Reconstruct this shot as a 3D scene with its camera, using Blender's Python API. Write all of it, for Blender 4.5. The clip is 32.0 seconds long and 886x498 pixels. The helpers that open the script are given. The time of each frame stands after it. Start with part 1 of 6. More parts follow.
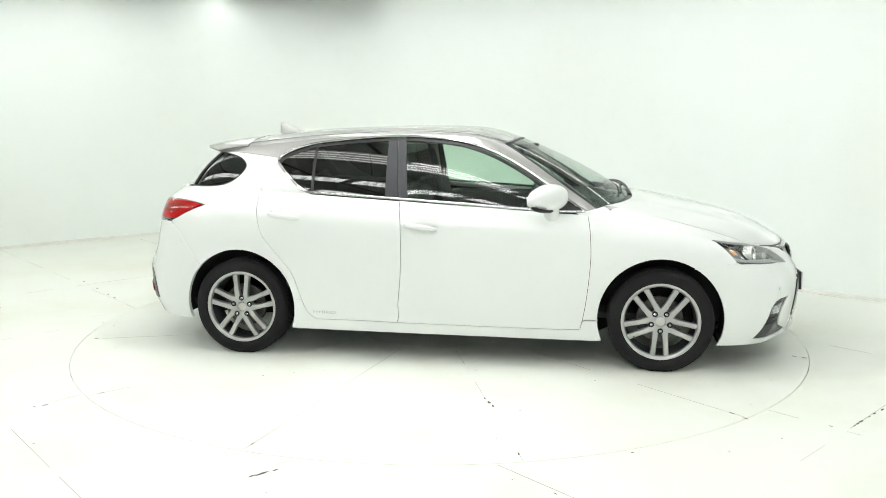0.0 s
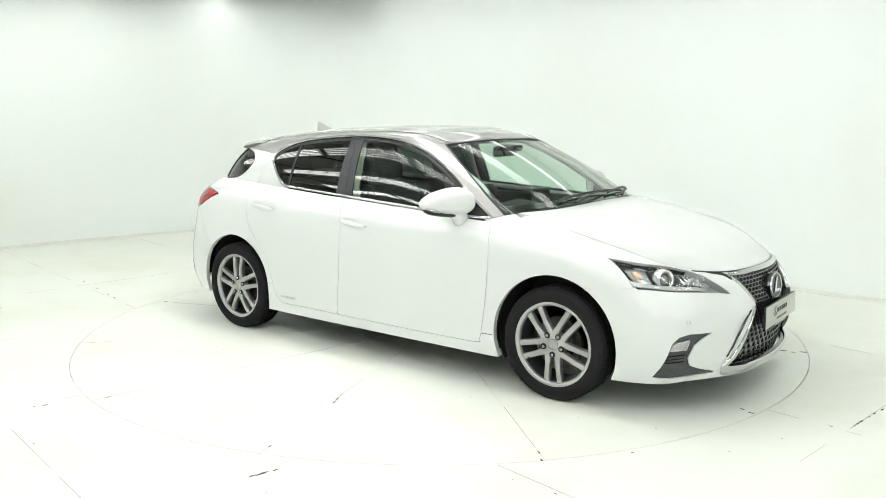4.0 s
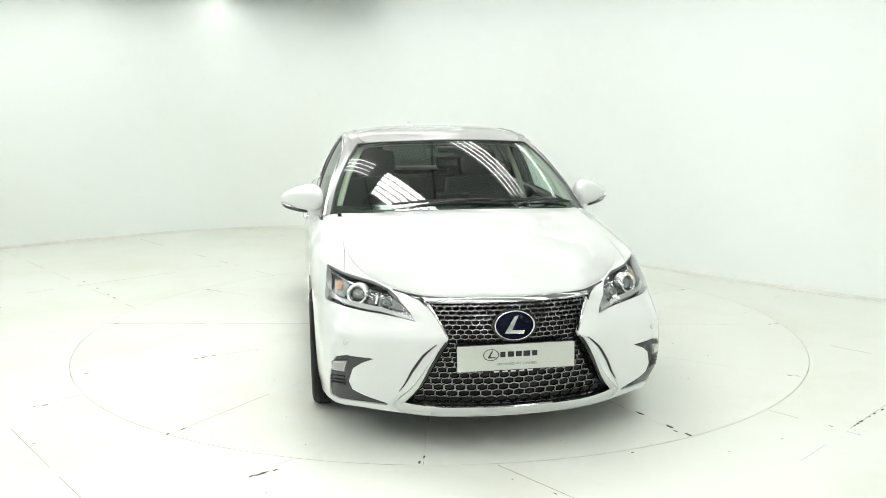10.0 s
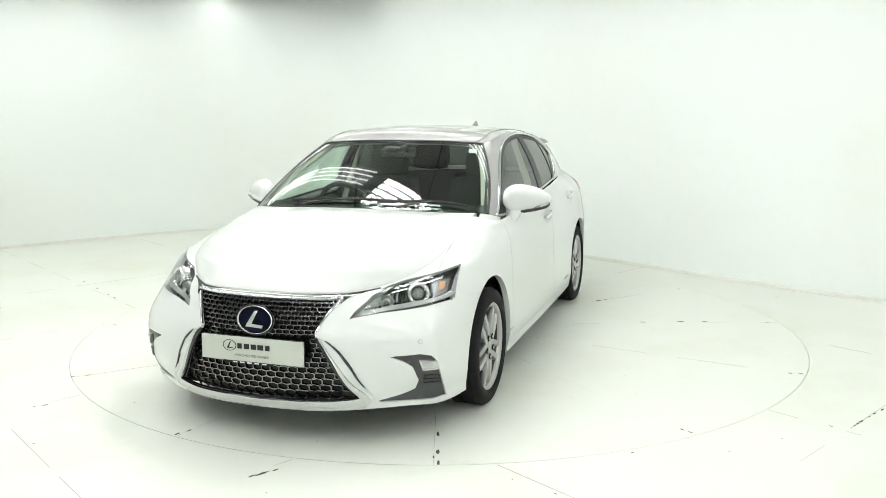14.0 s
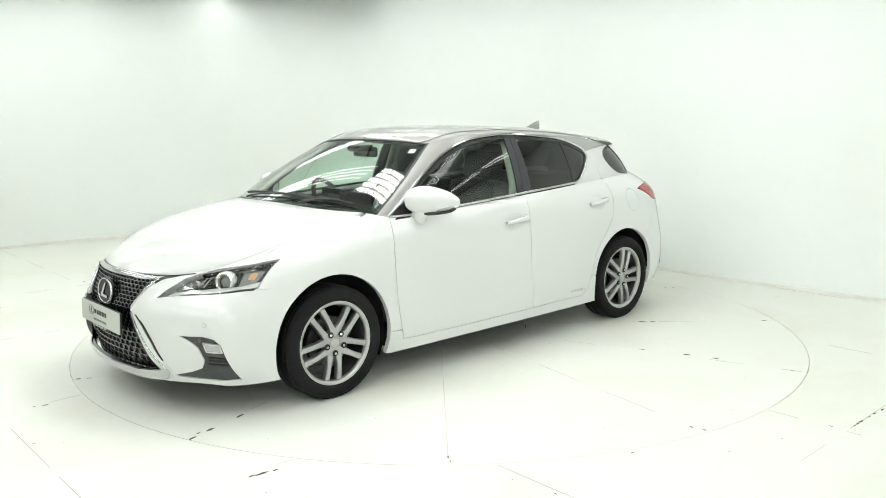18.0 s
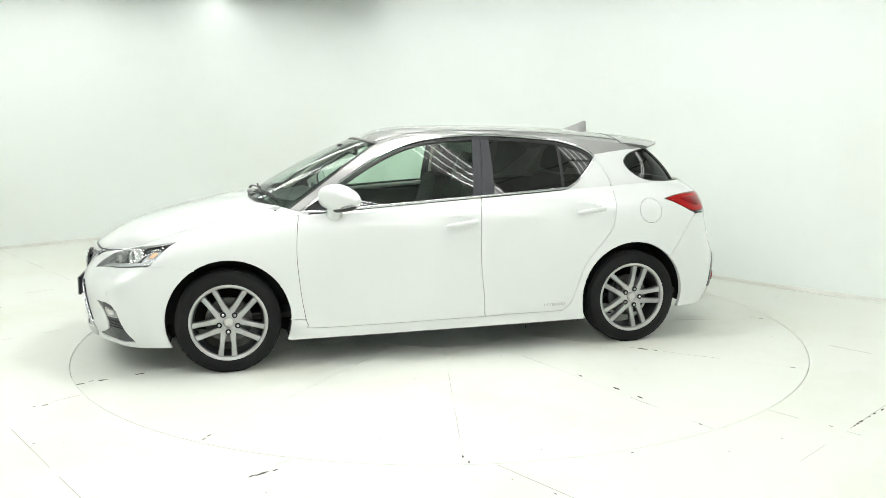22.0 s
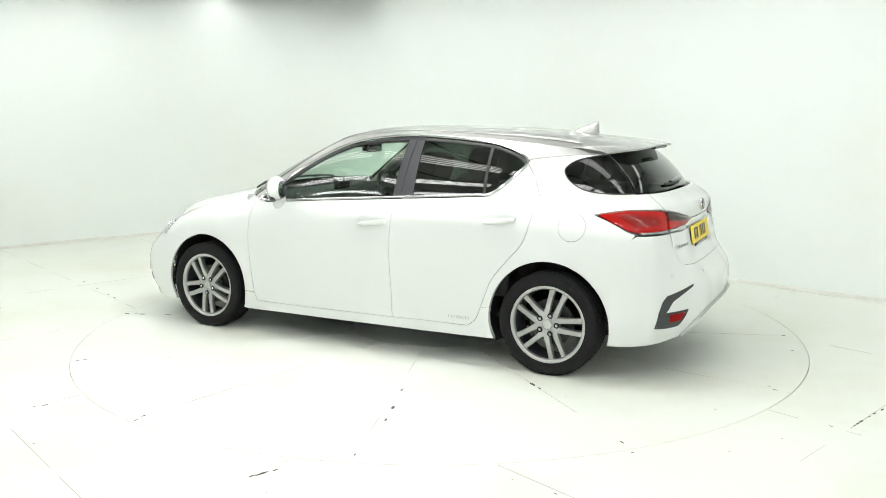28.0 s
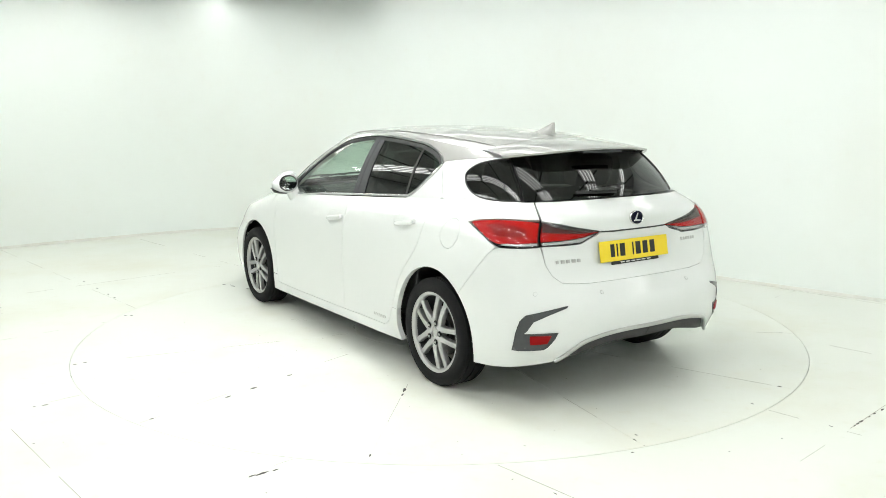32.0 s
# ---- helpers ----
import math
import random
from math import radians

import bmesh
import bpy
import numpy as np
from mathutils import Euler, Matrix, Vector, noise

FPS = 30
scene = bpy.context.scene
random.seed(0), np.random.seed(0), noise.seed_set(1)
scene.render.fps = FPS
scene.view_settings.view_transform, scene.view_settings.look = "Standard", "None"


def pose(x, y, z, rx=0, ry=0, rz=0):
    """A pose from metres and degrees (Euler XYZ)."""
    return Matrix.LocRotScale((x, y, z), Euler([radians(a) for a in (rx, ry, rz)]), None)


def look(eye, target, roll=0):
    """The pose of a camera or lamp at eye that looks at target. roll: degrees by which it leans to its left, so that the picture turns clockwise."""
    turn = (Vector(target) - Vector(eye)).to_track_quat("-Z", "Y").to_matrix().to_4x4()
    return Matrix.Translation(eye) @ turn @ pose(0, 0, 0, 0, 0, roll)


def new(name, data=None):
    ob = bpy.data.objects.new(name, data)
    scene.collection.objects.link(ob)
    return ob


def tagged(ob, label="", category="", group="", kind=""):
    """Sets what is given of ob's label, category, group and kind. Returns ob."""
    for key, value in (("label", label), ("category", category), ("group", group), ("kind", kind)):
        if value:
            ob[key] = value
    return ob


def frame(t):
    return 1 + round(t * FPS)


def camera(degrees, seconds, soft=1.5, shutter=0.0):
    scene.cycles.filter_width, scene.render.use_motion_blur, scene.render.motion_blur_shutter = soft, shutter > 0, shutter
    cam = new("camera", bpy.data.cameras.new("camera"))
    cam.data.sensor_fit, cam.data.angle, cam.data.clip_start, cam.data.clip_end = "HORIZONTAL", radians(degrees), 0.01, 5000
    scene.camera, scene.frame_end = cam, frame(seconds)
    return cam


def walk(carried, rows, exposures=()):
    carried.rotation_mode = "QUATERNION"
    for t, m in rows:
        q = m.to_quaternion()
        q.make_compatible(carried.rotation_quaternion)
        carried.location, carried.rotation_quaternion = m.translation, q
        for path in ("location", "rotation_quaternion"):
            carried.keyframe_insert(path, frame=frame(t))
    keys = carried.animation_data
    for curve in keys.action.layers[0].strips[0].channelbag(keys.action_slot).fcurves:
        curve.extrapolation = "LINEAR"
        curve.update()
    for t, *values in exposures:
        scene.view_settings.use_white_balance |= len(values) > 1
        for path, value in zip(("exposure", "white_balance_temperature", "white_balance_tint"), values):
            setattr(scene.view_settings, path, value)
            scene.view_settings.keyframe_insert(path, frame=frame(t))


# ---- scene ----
TURN = [(0, -10.13), (3, -30.89), (6, -51.88), (9, -73.18), (11.2, -88.99), (13, -102.26), (17, -130.66), (19, -144.97),
        (21, -159.3), (23, -173.15), (25, -186.9), (28, -207.93), (30, -222.1), (32, -236.23)]
OFFSET = (0.178, -0.066)

cam = camera(56.37, 32.0, soft=0.65)
EYE = Vector((0, -5.876, 1.504))
GAZE = Vector((math.sin(radians(0.25)) * math.cos(radians(9.19)), math.cos(radians(0.25)) * math.cos(radians(9.19)), -math.sin(radians(9.19))))
walk(cam, [(0, look(EYE, EYE + GAZE, -0.31)), (32, look(EYE, EYE + GAZE, -0.31))], [(0, 0.0), (32, 0.0)])

# ---- light ----
LAMP = 6.62
world = bpy.data.worlds.new("world")
world.use_nodes = True
world.node_tree.nodes["Background"].inputs[0].default_value = (0.9, 0.95, 0.92, 1)
world.node_tree.nodes["Background"].inputs[1].default_value = 0.1
scene.world = world


# ---- materials ----
def material(name, colour, rough=0.5, metal=0.0, vary=0.0, scale=8.0, bump=0.0, bump_scale=60.0, coat=0.0, coat_rough=0.03, ior=1.5, detail=4.0, emit=0.0):
    m = bpy.data.materials.new(name)
    m.use_nodes = True
    t = m.node_tree
    b = t.nodes["Principled BSDF"]
    b.inputs["Base Color"].default_value = (*colour, 1)
    b.inputs["Roughness"].default_value = rough
    b.inputs["Metallic"].default_value = metal
    b.inputs["IOR"].default_value = ior
    b.inputs["Coat Weight"].default_value = coat
    b.inputs["Coat Roughness"].default_value = coat_rough
    if emit:
        b.inputs["Emission Color"].default_value = (*colour, 1)
        b.inputs["Emission Strength"].default_value = emit
    if vary or bump:
        at = t.nodes.new("ShaderNodeTexCoord").outputs["Object"]
    if vary:
        n = t.nodes.new("ShaderNodeTexNoise")
        n.inputs["Scale"].default_value, n.inputs["Detail"].default_value = scale, detail
        t.links.new(at, n.inputs["Vector"])
        mix = t.nodes.new("ShaderNodeMix")
        mix.data_type = "RGBA"
        mix.inputs[6].default_value = (*[c * (1 - vary) for c in colour], 1)
        mix.inputs[7].default_value = (*[min(1, c * (1 + vary)) for c in colour], 1)
        t.links.new(n.outputs["Fac"], mix.inputs[0])
        t.links.new(mix.outputs[2], b.inputs["Base Color"])
        ramp = t.nodes.new("ShaderNodeMapRange")
        ramp.inputs[3].default_value, ramp.inputs[4].default_value = rough * 0.85, min(1, rough * 1.15)
        t.links.new(n.outputs["Fac"], ramp.inputs[0])
        t.links.new(ramp.outputs[0], b.inputs["Roughness"])
    if bump:
        n2 = t.nodes.new("ShaderNodeTexNoise")
        n2.inputs["Scale"].default_value, n2.inputs["Detail"].default_value = bump_scale, 3
        t.links.new(at, n2.inputs["Vector"])
        bp = t.nodes.new("ShaderNodeBump")
        bp.inputs["Strength"].default_value, bp.inputs["Distance"].default_value = bump, 0.002
        t.links.new(n2.outputs["Fac"], bp.inputs["Height"])
        t.links.new(bp.outputs[0], b.inputs["Normal"])
    return m


def glass(name, tint, gloss=0.075):
    """A thin pane: tinted see-through film whose gloss rises towards grazing angles."""
    m = bpy.data.materials.new(name)
    m.use_nodes = True
    t = m.node_tree
    t.nodes.remove(t.nodes["Principled BSDF"])
    clear = t.nodes.new("ShaderNodeBsdfTransparent")
    clear.inputs[0].default_value = (*tint, 1)
    shine = t.nodes.new("ShaderNodeBsdfGlossy")
    shine.inputs["Roughness"].default_value = 0.0
    weight = t.nodes.new("ShaderNodeLayerWeight")
    weight.inputs[0].default_value = 0.5
    power, scale = t.nodes.new("ShaderNodeMath"), t.nodes.new("ShaderNodeMath")
    power.operation, power.inputs[1].default_value = "POWER", 4.0
    scale.operation, scale.inputs[1].default_value, scale.inputs[2].default_value = "MULTIPLY_ADD", 0.9 - gloss, gloss
    t.links.new(weight.outputs["Facing"], power.inputs[0])
    t.links.new(power.outputs[0], scale.inputs[0])
    mix = t.nodes.new("ShaderNodeMixShader")
    t.links.new(scale.outputs[0], mix.inputs[0])
    t.links.new(clear.outputs[0], mix.inputs[1])
    t.links.new(shine.outputs[0], mix.inputs[2])
    t.links.new(mix.outputs[0], t.nodes["Material Output"].inputs[0])
    return m


def stained(name, colour, stain, rough, amount, scale):
    """Paint with broad stains and fine scuffs."""
    m = material(name, colour, rough, bump=0.15, bump_scale=25)
    t = m.node_tree
    b = t.nodes["Principled BSDF"]
    at = t.nodes.new("ShaderNodeTexCoord").outputs["Object"]
    big, fine = t.nodes.new("ShaderNodeTexNoise"), t.nodes.new("ShaderNodeTexNoise")
    big.inputs["Scale"].default_value, big.inputs["Detail"].default_value, big.inputs["Roughness"].default_value = scale, 6, 0.6
    fine.inputs["Scale"].default_value, fine.inputs["Detail"].default_value = scale * 16, 5
    ramp = t.nodes.new("ShaderNodeMapRange")
    ramp.inputs[1].default_value, ramp.inputs[2].default_value, ramp.inputs[4].default_value = 0.48, 0.75, amount
    ramp2 = t.nodes.new("ShaderNodeMapRange")
    ramp2.inputs[1].default_value, ramp2.inputs[2].default_value, ramp2.inputs[4].default_value = 0.62, 0.85, amount * 0.6
    add = t.nodes.new("ShaderNodeMath")
    mix = t.nodes.new("ShaderNodeMix")
    mix.data_type = "RGBA"
    mix.inputs[6].default_value, mix.inputs[7].default_value = (*colour, 1), (*stain, 1)
    for n in (big, fine):
        t.links.new(at, n.inputs["Vector"])
    t.links.new(big.outputs["Fac"], ramp.inputs[0])
    t.links.new(fine.outputs["Fac"], ramp2.inputs[0])
    t.links.new(ramp.outputs[0], add.inputs[0])
    t.links.new(ramp2.outputs[0], add.inputs[1])
    t.links.new(add.outputs[0], mix.inputs[0])
    t.links.new(mix.outputs[2], b.inputs["Base Color"])
    gloss = t.nodes.new("ShaderNodeMapRange")
    gloss.inputs[3].default_value, gloss.inputs[4].default_value = rough, min(1, rough + 0.2)
    t.links.new(big.outputs["Fac"], gloss.inputs[0])
    t.links.new(gloss.outputs[0], b.inputs["Roughness"])
    return m


WALL = stained("wall_paint", (0.86, 0.9, 0.872), (0.825, 0.835, 0.785), 0.6, 0.5, 0.5)
FLOOR = stained("floor_paint", (0.805, 0.825, 0.765), (0.72, 0.71, 0.59), 0.38, 0.7, 0.7)
DECK = stained("deck_paint", (0.805, 0.825, 0.765), (0.725, 0.715, 0.595), 0.35, 0.7, 0.9)
SEAM = material("seam_dirt", (0.45, 0.44, 0.38), 0.9, vary=0.4, scale=30)
DIRT = material("dirt", (0.1, 0.1, 0.09), 0.9, vary=0.5, scale=40)
CEILING = material("ceiling_board", (0.55, 0.565, 0.555), 0.85, vary=0.2, scale=1.2)
BEAM = material("beam_paint", (0.12, 0.12, 0.12), 0.7, vary=0.2)
# unequal tube strengths are added to even out walls and soften the car's shadow
STRONG = material("stronger_lamp_tube", (0.985, 1.0, 0.98), 0.5, emit=LAMP * 1.58)
BOOST = material("boosted_lamp_tube", (0.985, 1.0, 0.97), 0.5, emit=LAMP * 1.5)
WEAK = material("weaker_lamp_tube", (0.985, 1.0, 0.98), 0.5, emit=LAMP * 0.85)
PANEL = material("lamp_panel", (0.985, 1.0, 0.975), 0.5, emit=19.0)
CASING = material("lamp_casing", (0.7, 0.7, 0.7), 0.5, vary=0.05)
PAINT = material("pearl_white_paint", (0.715, 0.731, 0.72), 0.3, vary=0.01, scale=900, coat=1.0, coat_rough=0.02, detail=1)
SILVER = material("silver_roof_paint", (0.36, 0.357, 0.347), 0.36, metal=0.5, vary=0.03, scale=700, coat=1.0, coat_rough=0.04, detail=1)
CHROME = material("chrome", (0.62, 0.625, 0.63), 0.08, metal=1.0)
SATIN = material("satin_metal", (0.5, 0.5, 0.49), 0.36, metal=1.0, vary=0.04, scale=60)
SMOKE = material("dark_chrome", (0.3, 0.3, 0.31), 0.2, metal=1.0)
GREY = material("grey_bezel_plastic", (0.055, 0.058, 0.062), 0.26, vary=0.15, scale=40, bump=0.1, bump_scale=300)
BLACK = material("black_plastic", (0.018, 0.018, 0.019), 0.45, vary=0.2, scale=30, bump=0.15, bump_scale=400)
GLOSS = material("black_gloss", (0.008, 0.008, 0.009), 0.08, coat=0.5)
PILLAR = material("pillar_film", (0.035, 0.036, 0.042), 0.45, vary=0.1, scale=200, bump=0.1, bump_scale=600)
DARK = material("underbody", (0.012, 0.012, 0.012), 0.8, vary=0.3, scale=12)
RUBBER = material("tyre_rubber", (0.009, 0.009, 0.0095), 0.75, vary=0.2, scale=25, bump=0.25, bump_scale=180, ior=1.32)
ALLOY = material("alloy_silver", (0.43, 0.43, 0.428), 0.33, metal=0.85, vary=0.03, scale=50)
ALLOY_DARK = material("alloy_shadow_grey", (0.07, 0.07, 0.075), 0.45, metal=0.6, vary=0.1, scale=50)
IRON = material("brake_iron", (0.11, 0.107, 0.103), 0.4, metal=0.9, vary=0.15, scale=80)
SCREEN = glass("windscreen_glass", (0.78, 0.89, 0.83))
CLEAR = glass("side_glass", (0.74, 0.87, 0.78))
PRIVACY = glass("privacy_glass", (0.06, 0.075, 0.066))
LENS = glass("lamp_lens", (0.93, 0.95, 0.95), 0.05)
RED = material("red_lens", (0.47, 0.003, 0.003), 0.5, ior=1.15, vary=0.06, scale=30)
RED_DARK = material("deep_red_lens", (0.045, 0.002, 0.003), 0.4, ior=1.3)
RED_MID = material("middle_red_lens", (0.27, 0.004, 0.005), 0.4, ior=1.2, vary=0.1, scale=40)
TAIL_LENS = glass("tail_lamp_lens", (0.95, 0.93, 0.93), 0.035)
AMBER = material("amber_lens", (0.72, 0.4, 0.22), 0.2, coat=0.6)
YELLOW = material("yellow_plate", (0.83, 0.62, 0.02), 0.42, vary=0.03, scale=40)
PALE = material("pale_plate", (0.55, 0.57, 0.52), 0.4, vary=0.03, scale=30)
INK = material("ink", (0.012, 0.012, 0.013), 0.5)
RING_GREY = material("sensor_ring", (0.45, 0.46, 0.45), 0.5)
INK_GREY = material("grey_ink", (0.16, 0.165, 0.16), 0.5)
NAVY = material("badge_enamel", (0.003, 0.004, 0.015), 0.1, ior=1.25)
CLOTH = material("seat_cloth", (0.018, 0.0175, 0.0175), 0.9, vary=0.25, scale=60, bump=0.4, bump_scale=700)
DASH = material("dash_plastic", (0.018, 0.019, 0.02), 0.6, vary=0.2, scale=40, bump=0.3, bump_scale=500)
TRIM = material("cream_trim", (0.5, 0.49, 0.42), 0.85, vary=0.06, scale=90, bump=0.2, bump_scale=600)
MIRROR = material("mirror_glass", (0.75, 0.78, 0.78), 0.02, metal=1.0)
WHITE_PRINT = material("white_print", (0.7, 0.71, 0.7), 0.5)


# ---- mesh helpers ----
def mesh_of(name, verts, faces, mat, smooth=True, normals=None):
    me = bpy.data.meshes.new(name)
    me.from_pydata([tuple(map(float, v)) for v in verts], [], [tuple(map(int, f)) for f in faces])
    me.materials.append(mat)
    me.polygons.foreach_set("use_smooth", [smooth] * len(me.polygons))
    if normals is not None:
        me.normals_split_custom_set_from_vertices([tuple(map(float, n)) for n in normals])
    me.update()
    return me


def put(name, me, parent, label="", at=None):
    ob = new(name, me)
    if parent:
        ob.parent = parent
    if at is not None:
        ob.matrix_basis = at
    return tagged(ob, label)


def part(name, bm, mat, parent, label="", smooth=False, at=None):
    me = bpy.data.meshes.new(name)
    bmesh.ops.recalc_face_normals(bm, faces=bm.faces)
    bm.to_mesh(me)
    bm.free()
    me.materials.append(mat)
    if smooth:
        me.polygons.foreach_set("use_smooth", [True] * len(me.polygons))
        me.set_sharp_from_angle(angle=radians(35))
    return put(name, me, parent, label, at)


def empty(name, label, category, at=None, group="", kind=""):
    ob = new(name)
    if at is not None:
        ob.matrix_basis = at
    return tagged(ob, label, category, group, kind)


def box(size, at=(0, 0, 0), bevel=0.0, segments=2, turn=None):
    bm = bmesh.new()
    bmesh.ops.create_cube(bm, size=1)
    bmesh.ops.scale(bm, vec=size, verts=bm.verts)
    if bevel:
        bmesh.ops.bevel(bm, geom=bm.edges[:], offset=bevel, segments=segments, affect="EDGES", profile=0.5)
    if turn:
        bmesh.ops.rotate(bm, cent=(0, 0, 0), matrix=turn.to_3x3(), verts=bm.verts)
    bmesh.ops.translate(bm, vec=at, verts=bm.verts)
    return bm


def join(*bms):
    out = bmesh.new()
    for b in bms:
        me = bpy.data.meshes.new("tmp")
        b.to_mesh(me)
        b.free()
        out.from_mesh(me)
        bpy.data.meshes.remove(me)
    return out


def lathe(profile, n=64, axis="y", arc=(0, 2 * math.pi)):
    """Turn (radius, along) pairs about an axis."""
    bm = bmesh.new()
    whole = abs(arc[1] - arc[0] - 2 * math.pi) < 1e-6
    count = n if whole else n + 1
    rings = []
    for i in range(count):
        a = arc[0] + (arc[1] - arc[0]) * i / n
        ring = []
        for r, h in profile:
            c, s = r * math.cos(a), r * math.sin(a)
            ring.append(bm.verts.new({"y": (c, h, s), "z": (c, s, h), "x": (h, c, s)}[axis]))
        rings.append(ring)
    for i in range(n):
        a, b = rings[i], rings[(i + 1) % count]
        for k in range(len(profile) - 1):
            bm.faces.new((a[k], a[k + 1], b[k + 1], b[k]))
    bmesh.ops.remove_doubles(bm, verts=bm.verts, dist=1e-6)
    return bm


def tube(points, radius, n=8, squash=1.0):
    """A round bar through points."""
    bm = bmesh.new()
    pts = [Vector(p) for p in points]
    rings = []
    up = Vector((0, 0, 1))
    for i, p in enumerate(pts):
        d = (pts[min(i + 1, len(pts) - 1)] - pts[max(i - 1, 0)]).normalized()
        a = d.cross(up)
        a = a.normalized() if a.length > 1e-3 else Vector((1, 0, 0))
        b = d.cross(a)
        r = radius[i] if isinstance(radius, (list, tuple)) else radius
        rings.append([bm.verts.new(p + r * (math.cos(2 * math.pi * k / n) * a + squash * math.sin(2 * math.pi * k / n) * b)) for k in range(n)])
    for a, b in zip(rings, rings[1:]):
        for k in range(n):
            bm.faces.new((a[k], a[(k + 1) % n], b[(k + 1) % n], b[k]))
    bm.faces.new(rings[0])
    bm.faces.new(rings[-1])
    return bm


def prism(outline, depth, axis="y"):
    """A flat outline pushed through depth: outline in the two other axes, centred on 0."""
    bm = bmesh.new()
    place = {"y": lambda a, b, h: (a, h, b), "z": lambda a, b, h: (a, b, h), "x": lambda a, b, h: (h, a, b)}[axis]
    lo = [bm.verts.new(place(a, b, -depth / 2)) for a, b in outline]
    hi = [bm.verts.new(place(a, b, depth / 2)) for a, b in outline]
    bm.faces.new(lo)
    bm.faces.new(hi)
    for i in range(len(lo)):
        j = (i + 1) % len(lo)
        bm.faces.new((lo[i], lo[j], hi[j], hi[i]))
    return bm


def curve(pts, n=8, closed=False):
    """A smooth line through points in the plane."""
    p = [np.array(q, float) for q in pts]
    out = []
    m = len(p)
    for i in range(m if closed else m - 1):
        b, c = p[i], p[(i + 1) % m]
        a = p[i - 1] if closed or i else 2 * b - c
        d = p[(i + 2) % m] if closed or i + 2 < m else 2 * c - b
        for k in range(n):
            f = k / n
            out.append(b + 0.5 * f * (c - a + f * (2 * a - 5 * b + 4 * c - d + f * (3 * (b - c) + d - a))))
    if not closed:
        out.append(p[-1])
    return np.array(out)


def inside(poly, pts):
    x, y = pts[:, 0], pts[:, 1]
    res = np.zeros(len(pts), bool)
    for (x0, y0), (x1, y1) in zip(poly, np.roll(poly, -1, 0)):
        hit = (y0 > y) != (y1 > y)
        if y0 != y1:
            res ^= hit & (x < (x1 - x0) * (y - y0) / (y1 - y0) + x0)
    return res


# ---- room ----
ROOM_H = 3.05
WALL_PLAN = [(-5.2, 3.45), (-4.1, 4.4), (-3.5, 4.85), (-2.85, 5.15), (-2.1, 5.33), (-1.3, 5.22), (-0.5, 4.8), (0.5, 3.85), (1.67, 2.66), (2.65, 1.5), (3.6, 0.55),
             (5.0, -1.0), (6.0, -3.0), (6.0, -6.5), (4.0, -9.0), (0.0, -9.6), (-4.5, -9.0), (-7.0, -6.5), (-7.6, -2.5), (-6.7, 1.4)]


